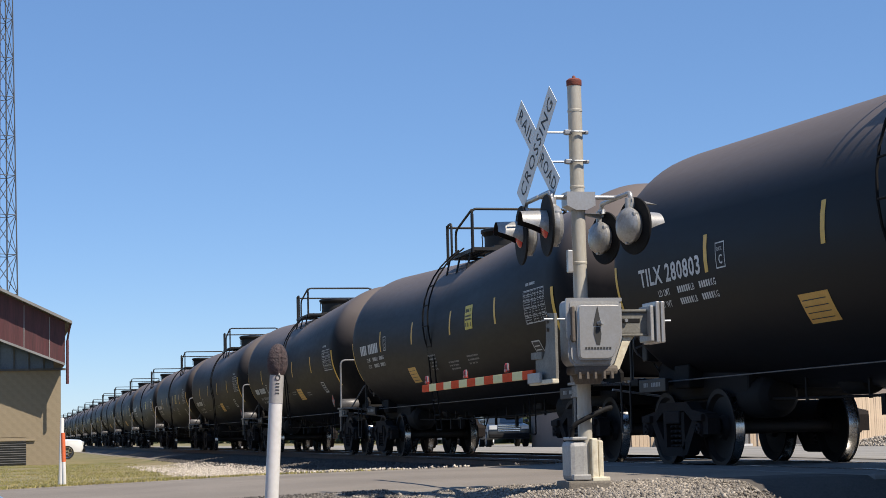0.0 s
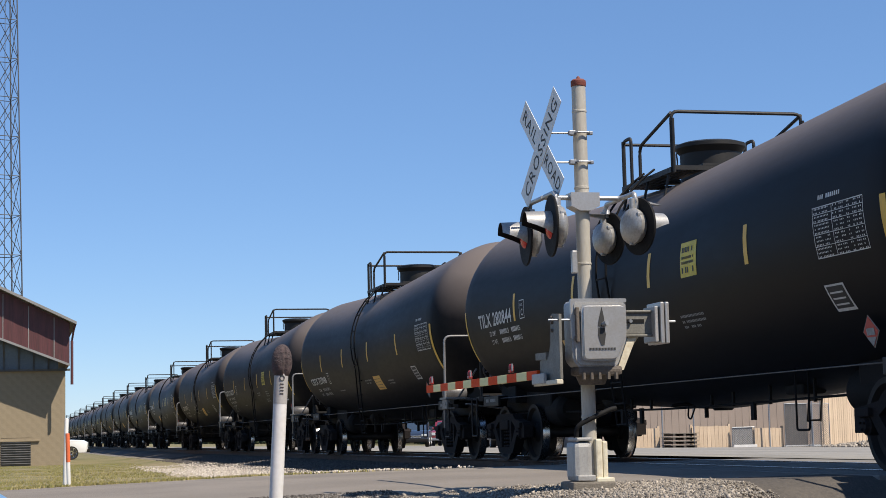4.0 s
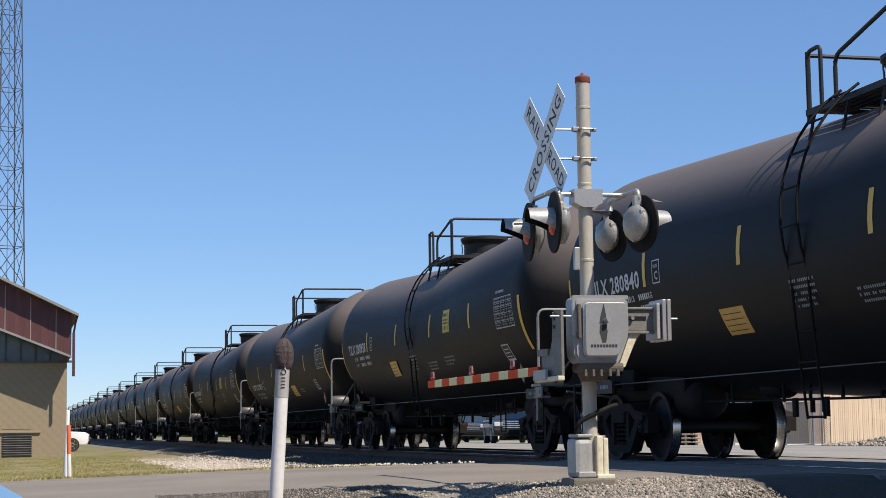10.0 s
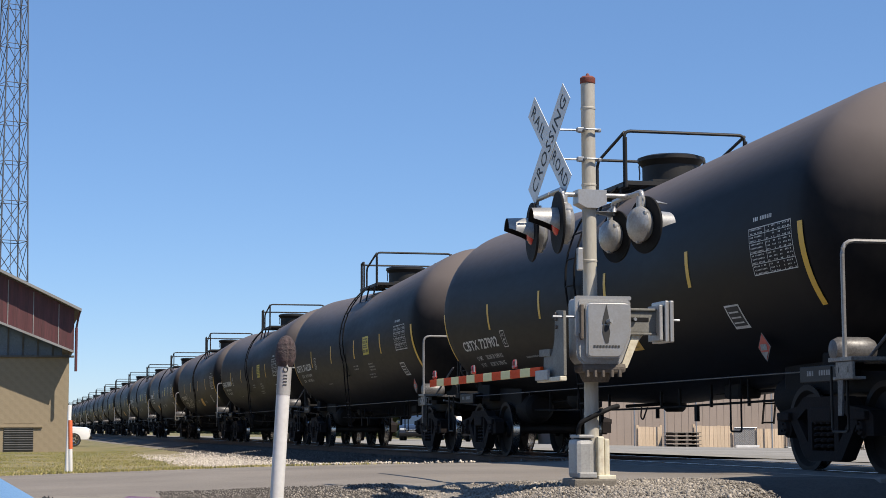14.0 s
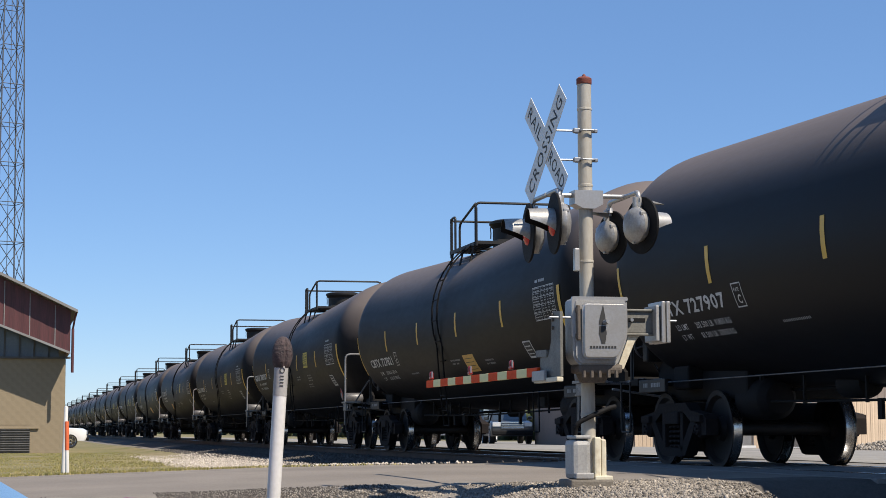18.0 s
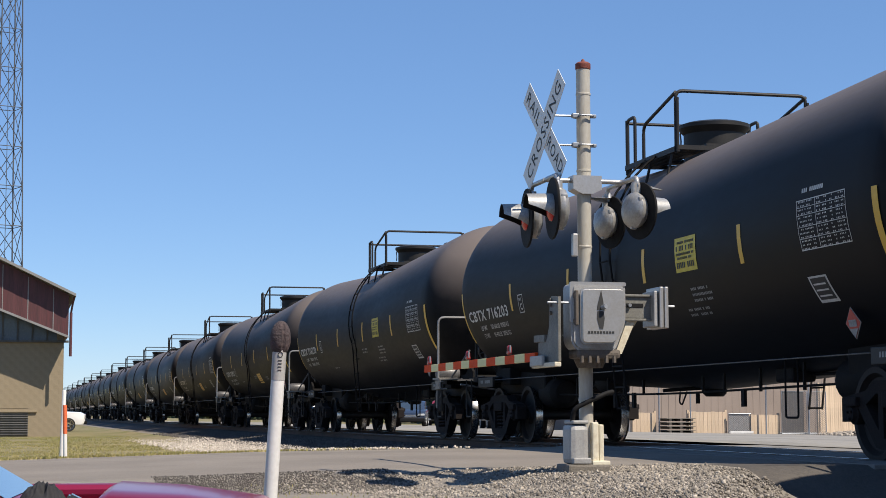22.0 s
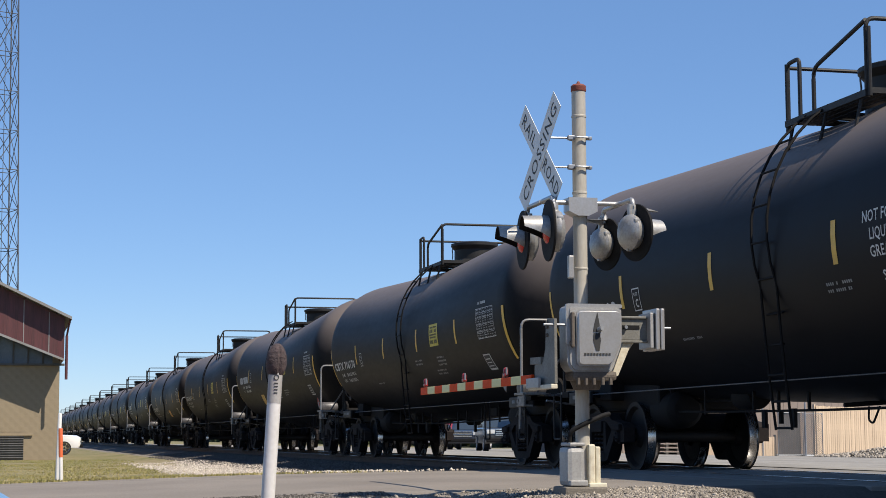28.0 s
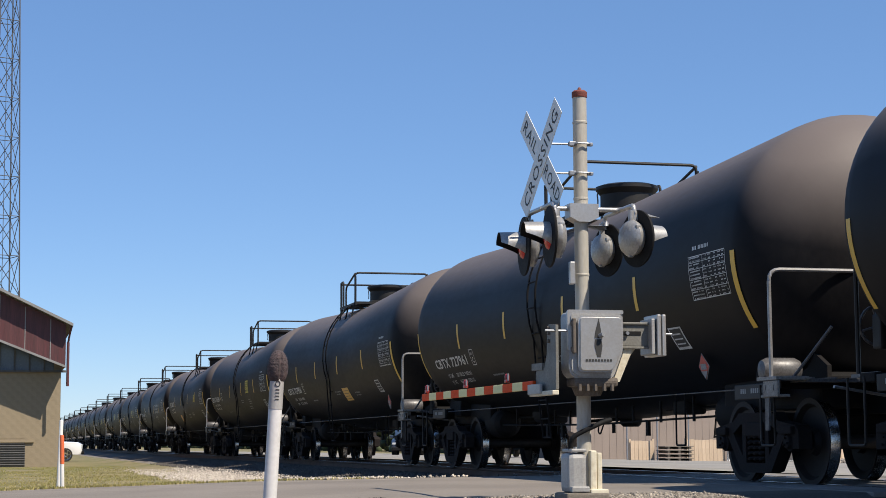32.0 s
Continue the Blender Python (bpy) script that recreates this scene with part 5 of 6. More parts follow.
def side_frame(bm):
    """Cast side frame, arched top over the axles and a deep middle with two windows."""
    m = pose(0, 0, 0, 90)
    # top chord, columns, bottom chord and sloping arms as separate solid pieces
    for poly in ([(-1.13, 0.38), (-1.13, 0.58), (-1.05, 0.64), (-0.98, 0.645), (-0.98, 0.38)], [(1.13, 0.38), (0.98, 0.38), (0.98, 0.645), (1.05, 0.64), (1.13, 0.58)],
                 [(-0.98, 0.53), (-0.98, 0.645), (-0.62, 0.69), (-0.45, 0.79), (0.45, 0.79), (0.62, 0.69), (0.98, 0.645), (0.98, 0.53), (0.60, 0.56), (0.40, 0.66), (-0.40, 0.66), (-0.60, 0.56)],
                 [(-0.80, 0.545), (-0.62, 0.56), (-0.30, 0.24), (-0.30, 0.11), (-0.42, 0.13)], [(0.80, 0.545), (0.42, 0.13), (0.30, 0.11), (0.30, 0.24), (0.62, 0.56)],
                 [(-0.32, 0.11), (-0.32, 0.22), (0.32, 0.22), (0.32, 0.11)],
                 [(-0.36, 0.20), (-0.36, 0.68), (-0.26, 0.68), (-0.26, 0.20)], [(0.26, 0.20), (0.26, 0.68), (0.36, 0.68), (0.36, 0.20)]):
        slab(bm, poly, 0.16, m)
    box(bm, (0, 0, 0.60), (0.5, 0.22, 0.16), 0.02)
    for s in (-1, 1):
        box(bm, (AXLE * s, -0.03, 0.585), (0.3, 0.2, 0.09), 0.015)
    return bm


def coil(bm, x, y, z0, z1, r, turns, wire):
    pts = []
    n = int(turns * 10)
    for i in range(n + 1):
        a = 2 * math.pi * turns * i / n
        pts.append((x + r * math.cos(a), y + r * math.sin(a), z0 + (z1 - z0) * i / n))
    return tube(bm, pts, wire, 5)


def truck(parent, x, flip):
    bm = bmesh.new()
    box(bm, (0, 0, 0.66), (0.36, 1.9, 0.26), 0.04)
    lathe(bm, [(0.2, 0.78), (0.2, 0.86), (0.17, 0.9)], 16)
    for s in (-1, 1):
        box(bm, (0.42 * s, 0, 0.42), (0.09, 1.5, 0.1), 0.01)
        box(bm, (0.46 * s, -0.745, 0.46), (0.06, 0.1, 0.34), 0.01)
        box(bm, (0.46 * s, 0.745, 0.46), (0.06, 0.1, 0.34), 0.01)
    t = part("truck", bm, M["truck"], parent, "two-axle freight truck of grimy cast steel", pose(x, 0, 0, 0, 0, 180 if flip else 0))
    for s in (-1, 1):
        part("side_frame", side_frame(bmesh.new()), M["truck"], t, "", pose(0, 1.0 * s, 0, 0, 0, 0 if s < 0 else 180))
        for i in (-1, 0, 1):
            at = pose(0.15 * i, 1.0 * s - 0.02, 0)
            one = again("spring", one, t, at) if i > -1 else part("spring", coil(bmesh.new(), 0, 0, 0.22, 0.53, 0.068, 5.0, 0.019), M["truck"], t, "", at)
    return t


def end_gear(parent, s, brake):
    """Everything at one end of the car; s is the end's sign along X."""
    bm = bmesh.new()
    box(bm, (s * 7.6, 0, 0.93), (2.6, 0.36, 0.34), 0.02)
    box(bm, (s * 8.0, 0, 1.08), (0.3, 2.5, 0.09), 0.01)
    box(bm, (s * 7.05, 0, 1.12), (0.5, 1.9, 0.3), 0.03)
    for y in (-1, 1):
        slab(bm, [(0, 0), (0.9, 0), (0.9, 0.18), (0.25, 0.5), (0, 0.5)], 0.05, pose(s * 7.4, y * 0.75, 1.1, 90, 0, 0 if s > 0 else 180))
    part("end_sill", bm, M["under"], parent, "dirty black stub sill and bolster")
    part("body_bolster", box(bmesh.new(), (s * 6.75, 0, 1.02), (2.7, 1.5, 0.40), 0.05), M["under"], parent, "deep black body bolster over the truck")
    bm = lathe(bmesh.new(), [(0.02, -0.46), (0.18, -0.43), (0.25, -0.34), (0.26, -0.30), (0.26, 0.30), (0.25, 0.34), (0.18, 0.43), (0.02, 0.46)], 20, "X")
    for x in (-0.2, 0.2):
        box(bm, (x, 0, 0.26), (0.06, 0.3, 0.12))
    part("brake_reservoir", bm, M["under"], parent, "black brake reservoir", pose(s * 5.45, -0.5, 0.82), True)
    bm = box(bmesh.new(), (s * 7.35, -1.22, 1.02), (0.95, 0.05, 0.17), 0.01)
    sill = part("side_sill", bm, M["black"], parent, "short black side sill with stencilled marks")
    bm = bmesh.new()
    for i in range(11):
        if i not in (3, 4):
            box(bm, (s * 7.35 - 0.28 + 0.056 * i, -1.2455, 1.03), (0.036, 0.003, 0.055))
    tagged(part("small_stencil", bm, M["faint"], sill), "", kind="stuff")
    bm = bmesh.new()
    box(bm, (s * 8.32, 0, 1.11), (0.42, 2.3, 0.035))
    for i in range(9):
        box(bm, (s * 8.32, -1.05 + 0.262 * i, 1.135), (0.4, 0.03, 0.02))
    part("end_platform", bm, M["pipe"], parent, "narrow grey crossover platform")
    bm = bmesh.new()
    if s > 0:
        tube(bm, bend([(8.40, -1.48, 1.12), (8.40, -1.48, 2.30), (8.40, 1.48, 2.30), (8.40, 1.48, 1.12)], 0.13), 0.022)
        part("end_railing", bm, M["tubing"], parent, "bare grey tube railing", smooth=True)
        for y in (-1, 1):
            part("step_plate", box(bmesh.new(), (8.36, y * 1.33, 1.13), (0.50, 0.38, 0.04), 0.006), M["step"], parent, "worn grey step plate")
            bm = bmesh.new()
            box(bm, (8.42, y * 1.49, 1.02), (0.36, 0.03, 0.17), 0.006)
            box(bm, (8.36, y * 1.42, 0.945), (0.44, 0.14, 0.03), 0.006)
            for x in (8.3, 8.5):
                box(bm, (x, y * 1.508, 1.03), (0.02, 0.008, 0.06))
            part("step_riser", bm, M["step"], parent, "worn grey riser plate")
            bm = slab(bmesh.new(), [(-0.20, 0.0), (-0.04, 0.0), (-0.02, -0.14), (-0.06, -0.48), (-0.14, -0.48), (-0.13, -0.16)], 0.02, pose(8.36, y * 1.47, 1.06, 90))
            part("step_bracket", bm, M["pipe"], parent, "worn tapered bracket")
    else:
        bm.free()
        for y in (-1, 1):
            bm = tube(bmesh.new(), bend([(-8.42, y * 1.12, 1.12), (-8.42, y * 1.12, 2.28), (-8.25, y * 1.05, 2.44), (-7.95, y * 1.0, 2.46)], 0.14), 0.024)
            part("end_railing", bm, M["black"], parent, smooth=True)
    for y in (-1, 1):
        bm = tube(bmesh.new(), bend([(s * 7.85, y * 1.36, 1.08), (s * 7.85, y * 1.36, 0.42), (s * 8.2, y * 1.36, 0.42), (s * 8.2, y * 1.36, 1.08)], 0.05), 0.014)
        part("step", bm, M["black"], parent, smooth=True)
    bm = bmesh.new()
    box(bm, (s * 8.62, 0, 0.86), (0.5, 0.2, 0.22), 0.03)
    box(bm, (s * 8.93, 0.05, 0.86), (0.26, 0.28, 0.28), 0.06)
    box(bm, (s * 8.98, -0.13, 0.86), (0.2, 0.1, 0.26), 0.04)
    part("coupler", bm, M["truck"], parent, "rusty knuckle coupler")
    bm = bmesh.new()
    tube(bm, [(s * 8.33, s * 1.44, 1.0), (s * 8.5, s * 0.8, 0.92), (s * 8.72, s * 0.05, 0.83)], 0.015)
    part("uncoupling_lever", bm, M["tubing"], parent, "thin bare steel rod", smooth=True)
    bm = bmesh.new()
    tube(bm, bend([(s * 8.6, 0.3, 0.72), (s * 8.8, 0.3, 0.6), (s * 8.95, 0.25, 0.32), (s * 9.06, 0.2, 0.34)], 0.1), 0.028)
    part("air_hose", bm, M["plastic"], parent, smooth=True)
    if brake:
        bm = bmesh.new()
        tube(bm, [(s * 8.5, -0.85 + 0.2 * math.cos(a), 1.62 + 0.2 * math.sin(a)) for a in np.linspace(0, 2 * math.pi, 25)], 0.017, 6)
        for i in range(4):
            a = math.pi / 2 * i + 0.3
            rod(bm, (s * 8.48, -0.85, 1.62), (s * 8.5, -0.85 + 0.2 * math.cos(a), 1.62 + 0.2 * math.sin(a)), 0.012, 6)
        rod(bm, (s * 8.3, -0.85, 1.62), (s * 8.52, -0.85, 1.62), 0.04, 10)
        part("brake_wheel", bm, M["pipe"], parent, "round dull grey hand-brake wheel")
        bm = bmesh.new()
        box(bm, (s * 8.3, -0.85, 1.55), (0.18, 0.26, 0.36), 0.03)
        rod(bm, (s * 8.3, -0.85, 1.35), (s * 8.25, -0.5, 0.8), 0.014, 6)
        part("brake_housing", bm, M["black"], parent)
    else:
        bm = bmesh.new()
        rod(bm, (8.42, -1.25, 1.12), (8.84, -0.98, 1.66), 0.018, 8)
        part("diagonal_brace", bm, M["pipe"], parent, "bare diagonal steel brace")
        bm = bmesh.new()
        lathe(bm, [(0.02, -0.24), (0.10, -0.22), (0.13, -0.16), (0.13, 0.16), (0.10, 0.22), (0.02, 0.24)], 20, "Y")
        part("air_reservoir", bm, M["pipe"], parent, "dull grey air reservoir", pose(s * 8.02, -1.2, 1.24), True)


def tank_car():
    c = thing("tank_car", "black tank car of a moving freight train", "tank car", "train of tank cars")
    part("tank", tank_shell(bmesh.new()), M["tank"], c, "satin black tank, brown dust and painted sunlight on top", smooth=True)
    # manway and platform
    bm = lathe(bmesh.new(), [(0.42, 3.98), (0.42, 4.38), (0.49, 4.46), (0.49, 4.51), (0.40, 4.54), (0.02, 4.55)], 32)
    part("manway", bm, M["black"], c, "black round manway housing", smooth=True)
    bm = bmesh.new()
    tube(bm, [(-0.16, -0.41, 4.48), (-0.15, -0.44, 4.4), (-0.15, -0.43, 4.3), (-0.14, -0.44, 4.2)], 0.012, 5)
    part("seal_chain", bm, M["pipe"], c)
    bm = bmesh.new()
    for y in (-1, 1):
        box(bm, (0, y * 0.95, 4.02), (1.9, 0.03, 0.07))
    for x in (-1, 1):
        box(bm, (x * 0.93, 0, 4.05), (0.03, 1.9, 0.06))
    part("platform_frame", bm, M["black"], c, "black frame of the walkway round the manway")
    slat = None
    for y in (-1, 1):
        for i in range(4):
            at = pose(0, y * (0.55 + 0.11 * i), 4.03)
            slat = again("walkway_slat", slat, c, at) if slat else part("walkway_slat", box(bmesh.new(), (0, 0, 0), (1.86, 0.085, 0.03)), M["black"], c, "", at)
    slat = None
    for x in (-1, 1):
        for i in range(3):
            at = pose(x * (0.62 + 0.13 * i), 0, 4.10)
            slat = again("walkway_slat", slat, c, at) if slat else part("walkway_slat", box(bmesh.new(), (0, 0, 0), (0.09, 1.0, 0.03)), M["black"], c, "", at)
    stay = None
    for y in (-1, 1):
        for x in (-0.8, 0, 0.8):
            at = pose(x, y * 0.93, 4.0, 0, 0, 0 if y > 0 else 180)
            stay = again("stay", stay, c, at) if stay else part("stay", rod(bmesh.new(), (0, 0, 0), (0, 0.10, -0.42), 0.02, 6), M["black"], c, "", at)
    for y in (-1, 1):
        bm = bmesh.new()
        tube(bm, bend([(-0.93, y * 0.93, 3.95), (-0.93, y * 0.93, 4.70), (-0.62, y * 0.93, 4.71), (-0.62, y * 0.93, 4.02)], 0.08), 0.024)
        rod(bm, (-0.93, y * 0.93, 3.92), (-0.93, y * 0.93, 4.7), 0.03, 8)
        part("side_railing", bm, M["black"], c, smooth=True)
        bm = tube(bmesh.new(), bend([(-0.28, y * 0.93, 3.98), (-0.28, y * 0.93, 4.52), (0.93, y * 0.93, 4.78)], 0.12), 0.024)
        part("side_railing", bm, M["black"], c, smooth=True)
    bm = bmesh.new()
    tube(bm, [(-0.93, -0.93, 4.66), (-0.93, 0.93, 4.66)], 0.022)
    part("cross_railing", bm, M["black"], c, smooth=True)
    bm = bmesh.new()
    tube(bm, bend([(0.93, -0.93, 3.98), (0.93, -0.93, 4.80), (0.93, 0.93, 4.80), (0.93, 0.93, 3.98)], 0.10), 0.024)
    for y in (-1, 1):
        rod(bm, (0.99, y * 0.93, 3.98), (0.99, y * 0.93, 4.70), 0.022, 8)
    part("cross_railing", bm, M["black"], c, smooth=True)
    # ladder down the near and the far side
    for y in (-1, 1):
        bm = bmesh.new()
        for x in (-0.20, 0.20):
            pts = [(x, y * -(-(TANK_R + 0.06) * math.cos(a)), TANK_Z + (TANK_R + 0.06) * math.sin(a)) for a in np.linspace(1.0, -0.35, 10)]
            pts += [(x, y * 1.5, 1.5), (x, y * 1.46, 1.05), (x, y * 1.40, 0.52)]
            tube(bm, pts, 0.016, 6)
        for a in np.linspace(0.9, -0.3, 6):
            p = (TANK_R + 0.06) * math.cos(a), TANK_Z + (TANK_R + 0.06) * math.sin(a)
            rod(bm, (-0.2, y * p[0], p[1]), (0.2, y * p[0], p[1]), 0.013, 6)
        for z in (1.75, 1.42, 1.1, 0.82, 0.54):
            w = y * (1.47 if z > 1.05 else 1.40 + 0.113 * (z - 0.52))
            rod(bm, (-0.2, w, z), (0.2, w, z), 0.013, 6)
        part("ladder", bm, M["under"], c, smooth=True)
        bm = bmesh.new()
        tube(bm, [(-7.55, y * 1.0, 1.07), (7.55, y * 1.0, 1.07)], 0.009, 8)
        part("side_pipe", bm, M["pipe"], c, "long grey pipe along the tank's foot", smooth=True)
    # underneath
    bm = lathe(bmesh.new(), [(0.28, 1.2), (0.28, 0.98), (0.2, 0.92), (0.16, 0.74), (0.12, 0.70), (0.02, 0.7)], 20)
    box(bm, (0, 0, 0.95), (1.1, 0.5, 0.14), 0.04)
    rod(bm, (0, -0.1, 0.82), (0, -0.75, 0.78), 0.025, 8)
    part("bottom_outlet", bm, M["under"], c, "bottom outlet valve with skid", smooth=True)
    bm = bmesh.new()
    tube(bm, bend([(-6.2, -0.62, 0.80), (-3.5, -0.62, 0.76), (-0.7, -0.62, 0.74), (0.7, -0.62, 0.74), (6.2, -0.62, 0.80)], 0.3), 0.015, 6)
    tube(bm, [(-6.2, -0.3, 0.92), (6.2, -0.3, 0.92)], 0.02, 6)
    for x in (-5.2, -4.1, -2.6, -1.9, -1.1, 1.1, 1.8, 2.9, 4.1, 5.2):
        box(bm, (x, -0.62, 0.93), (0.035, 0.03, 0.4))
    for x in (-2.3, -1.5, 2.4):
        box(bm, (x, -0.62, 0.66), (0.09, 0.04, 0.22))
    tube(bm, bend([(4.3, -0.95, 1.1), (4.3, -0.95, 0.42), (4.62, -0.95, 0.42), (4.62, -0.95, 1.1)], 0.04), 0.013, 6)
    tube(bm, bend([(0.3, -0.62, 0.76), (0.36, -0.66, 0.62), (0.46, -0.66, 0.58), (0.54, -0.62, 0.76)], 0.04), 0.012, 5)
    for x in (-2.1, -1.8, 0.62):
        box(bm, (x, -0.5, 0.68), (0.05, 0.04, 0.16))
    part("brake_rigging", bm, M["under"], c, smooth=True)
    bm = lathe(bmesh.new(), [(0.02, -0.3), (0.15, -0.28), (0.17, -0.2), (0.17, 0.2), (0.15, 0.28), (0.02, 0.3)], 18, "X")
    part("brake_cylinder", bm, M["under"], c, "", pose(-3.3, -0.35, 0.95), True)
    bm = bmesh.new()
    box(bm, (0, 0, 0), (0.5, 0.3, 0.26), 0.04)
    part("valve_box", bm, M["under"], c, "", pose(3.4, -0.4, 0.96))
    for s in (-1, 1):
        end_gear(c, s, s < 0)
        truck(c, s * TRUCK_X, s < 0)
    for x in (-TRUCK_X - AXLE, -TRUCK_X + AXLE, TRUCK_X - AXLE, TRUCK_X + AXLE):
        wheelset(c, x)
    return c


def bars(bm, x, s, widths, h, gap=0.05):
    for w in widths:
        decal_rect(bm, x, s, w, h, 0, 1)
        x += w + gap
    return x


def make_decals():
    """The sheets and stencils that repeat from car to car, one mesh each."""
    made = {}
    for kind, z, tx in (("high", 2.24, 6.2), ("square", 2.12, 6.0), ("low", 2.14, 6.38)):
        SAG[0], DROP[0] = SAGS[kind], DROPS[kind]
        for x in (-4.6, -1.6, 1.5, 4.52):
            bm = decal_rect(bmesh.new(), x - 0.05, arc(z), 0.10, 0.44)
            made.setdefault(kind, []).append(("reflective_strip", bm, M["yellow"], "yellow reflective strip"))
        for sgn in (-1, 1):
            bm = decal_rect(bmesh.new(), sgn * 7.66 - 0.05, arc(1.72), 0.10, 0.92, 0.0, 8)
            made[kind].append(("reflective_strip", bm, M["yellow"], "long yellow reflective strip at the seam"))
        bm = bmesh.new()
        x0, s0, w, h = tx, arc(2.12), 1.08, 0.52
        for v in (0, h - 0.010):
            decal_rect(bm, x0, s0 + v, w, 0.010, 0, 1)
        for u in (0, 0.42, w - 0.009):
            decal_rect(bm, x0 + u, s0, 0.009, h)
        for i in range(1, 14):
            if i in (3, 6, 9, 11):
                decal_rect(bm, x0, s0 + i * h / 13, w, 0.006, 0, 1)
            for u, ww in ((0.03, 0.34), (0.45, 0.10), (0.58, 0.12), (0.74, 0.08), (0.86, 0.10), (0.98, 0.07)):
                u += 0.02 * random.random()
                for q in range(int(ww / 0.032)):
                    if random.random() < 0.86:
                        decal_rect(bm, x0 + u + 0.032 * q, s0 + (i - 0.74) * h / 13, 0.017, 0.015, 0, 1)
        for q in range(11):
            if q != 3:
                decal_rect(bm, x0 + 0.12 + 0.045 * q, s0 + h + 0.07, 0.028, 0.045, 0, 1)
        made[kind].append(("test_table", bm, M["white"], "white stencilled test table"))
        bm = bmesh.new()
        for x, z1, n in {"high": ((-0.4, 1.93, 5), (1.0, 1.75, 3), (2.3, 1.8, 3)), "square": ((1.2, 1.93, 2), (2.9, 1.93, 3), (2.6, 1.70, 2), (-3.0, 1.62, 1)), "low": ((0.6, 1.72, 2), (2.8, 1.65, 2), (-3.1, 1.6, 1))}[kind]:
            for i in range(n):
                for q in range(random.randint(12, 17)):
                    if random.random() < 0.84:
                        decal_rect(bm, x + 0.042 * q, arc(z1) - 0.075 * i, 0.028, 0.034, 0, 1)
        made[kind].append(("small_stencil", bm, M["faint"], "small unreadable white stencilling"))
        bm = bmesh.new()
        cx = tx - (0.1 if kind != "low" else 1.1)
        decal_rect(bm, cx, arc(1.60), 0.40, 0.32)
        decal_rect(bm, cx + 0.03, arc(1.63), 0.34, 0.26, 0.0, 3, 1, 0.006)
        for i in range(3):
            decal_rect(bm, cx + 0.06, arc(1.66) + 0.07 * i, 0.26, 0.02, 0, 1, 0, 0.008)
        made[kind].append(("card_holder", bm, [M["white"], M["ink"]], "small framed card holder"))
        for x in ((tx + 0.45 if kind != "low" else 5.9),):
            bm = bmesh.new()
            ns = Vector((0.0, -0.97, -0.2)).normalized()
            q = ns.to_track_quat("Z", "Y").to_matrix().to_4x4()
            t = on_tank(x, arc(1.45), 0.12)
            for k, (mm, d) in enumerate(((1, 0.165), (0, 0.15))):
                slab(bm, [(d, 0), (0, d), (-d, 0), (0, -d)], 0.004, Matrix.Translation(t + ns * 0.004 * k) @ q, mm)
            slab(bm, [(0.095, -0.055), (0, -0.148), (-0.095, -0.055)], 0.004, Matrix.Translation(t + ns * 0.010) @ q, 1)
            slab(bm, [(-0.08, -0.035), (0.08, -0.035), (0.08, 0.035), (-0.08, 0.035)], 0.004, Matrix.Translation(t + ns * 0.010) @ q, 1)
            made[kind].append(("hazard_placard", bm, [M["placard_red"], M["faint"]], "red and white diamond hazard placard"))
        z, px = {"high": (2.25, -4.3), "low": (1.82, -4.05), "square": (2.06, -4.2)}[kind]
        bm = bmesh.new()
        ps = arc(z) - 0.0
        for v in (0, 0.285):
            decal_rect(bm, px, ps + v, 0.26, 0.015, 0, 1)
        for u in (0, 0.245):
            decal_rect(bm, px + u, ps, 0.015, 0.30)
        decal_text(bm, "PLATE", px + 0.045, ps + 0.2, 0.045, 0.8, 0.01)
        decal_text(bm, "C", px + 0.085, ps + 0.05, 0.11, 1.0, 0.02)
        made[kind].append(("clearance_box", bm, M["white"], "small boxed clearance stencil"))
        bm = bmesh.new()
        x = TEXT[kind][0]
        for i, word in enumerate(("LD LMT", "LT WT")):
            s = arc(z) - 0.17 - 0.15 * i
            decal_text(bm, word, x + 0.55, s, 0.085, 0.95, 0.01)
            if WEIGHTS[kind]:
                decal_text(bm, WEIGHTS[kind][i], x + 1.2, s, 0.085, 0.95, 0.01)
                continue
            e = bars(bm, x + 1.2, s, (0.045,) * 6, 0.08, 0.025)
            decal_text(bm, "LB", e, s, 0.085, 0.95, 0.01)
            e = bars(bm, e + 0.28, s, (0.045,) * 5, 0.08, 0.025)
            decal_text(bm, "KG", e, s, 0.085, 0.95, 0.01)
        made[kind].append(("weight_stencil", bm, M["white"], "two lines of stencilled weights"))
        bm = bmesh.new()
        if kind == "square":
            decal_rect(bm, 2.6, arc(2.16), 0.66, 0.42)
            for v, hh, step in ((0.05, 0.07, 0.055), (0.155, 0.03, 0.035), (0.205, 0.03, 0.035), (0.26, 0.06, 0.05), (0.345, 0.03, 0.035)):
                for q in range(int(0.56 / step)):
                    if random.random() < 0.85:
                        decal_rect(bm, 2.65 + step * q, arc(2.16) + v, step * 0.66, hh, 0, 1, 1, 0.006)
            made[kind].append(("yellow_notice", bm, [M["lemon"], M["ink"]], "yellow notice sheet"))
        else:
            nx = -2.45 if kind == "high" else 1.5
            decal_rect(bm, nx, arc(1.50), 0.70, 0.38)
            for i in range(4):
                decal_rect(bm, nx + 0.05, arc(1.54) + 0.08 * i, 0.55, 0.012, 0, 1, 1, 0.006)
            made[kind].append(("orange_notice", bm, [M["orange"], M["ink"]], "orange notice sheet with thin lines"))
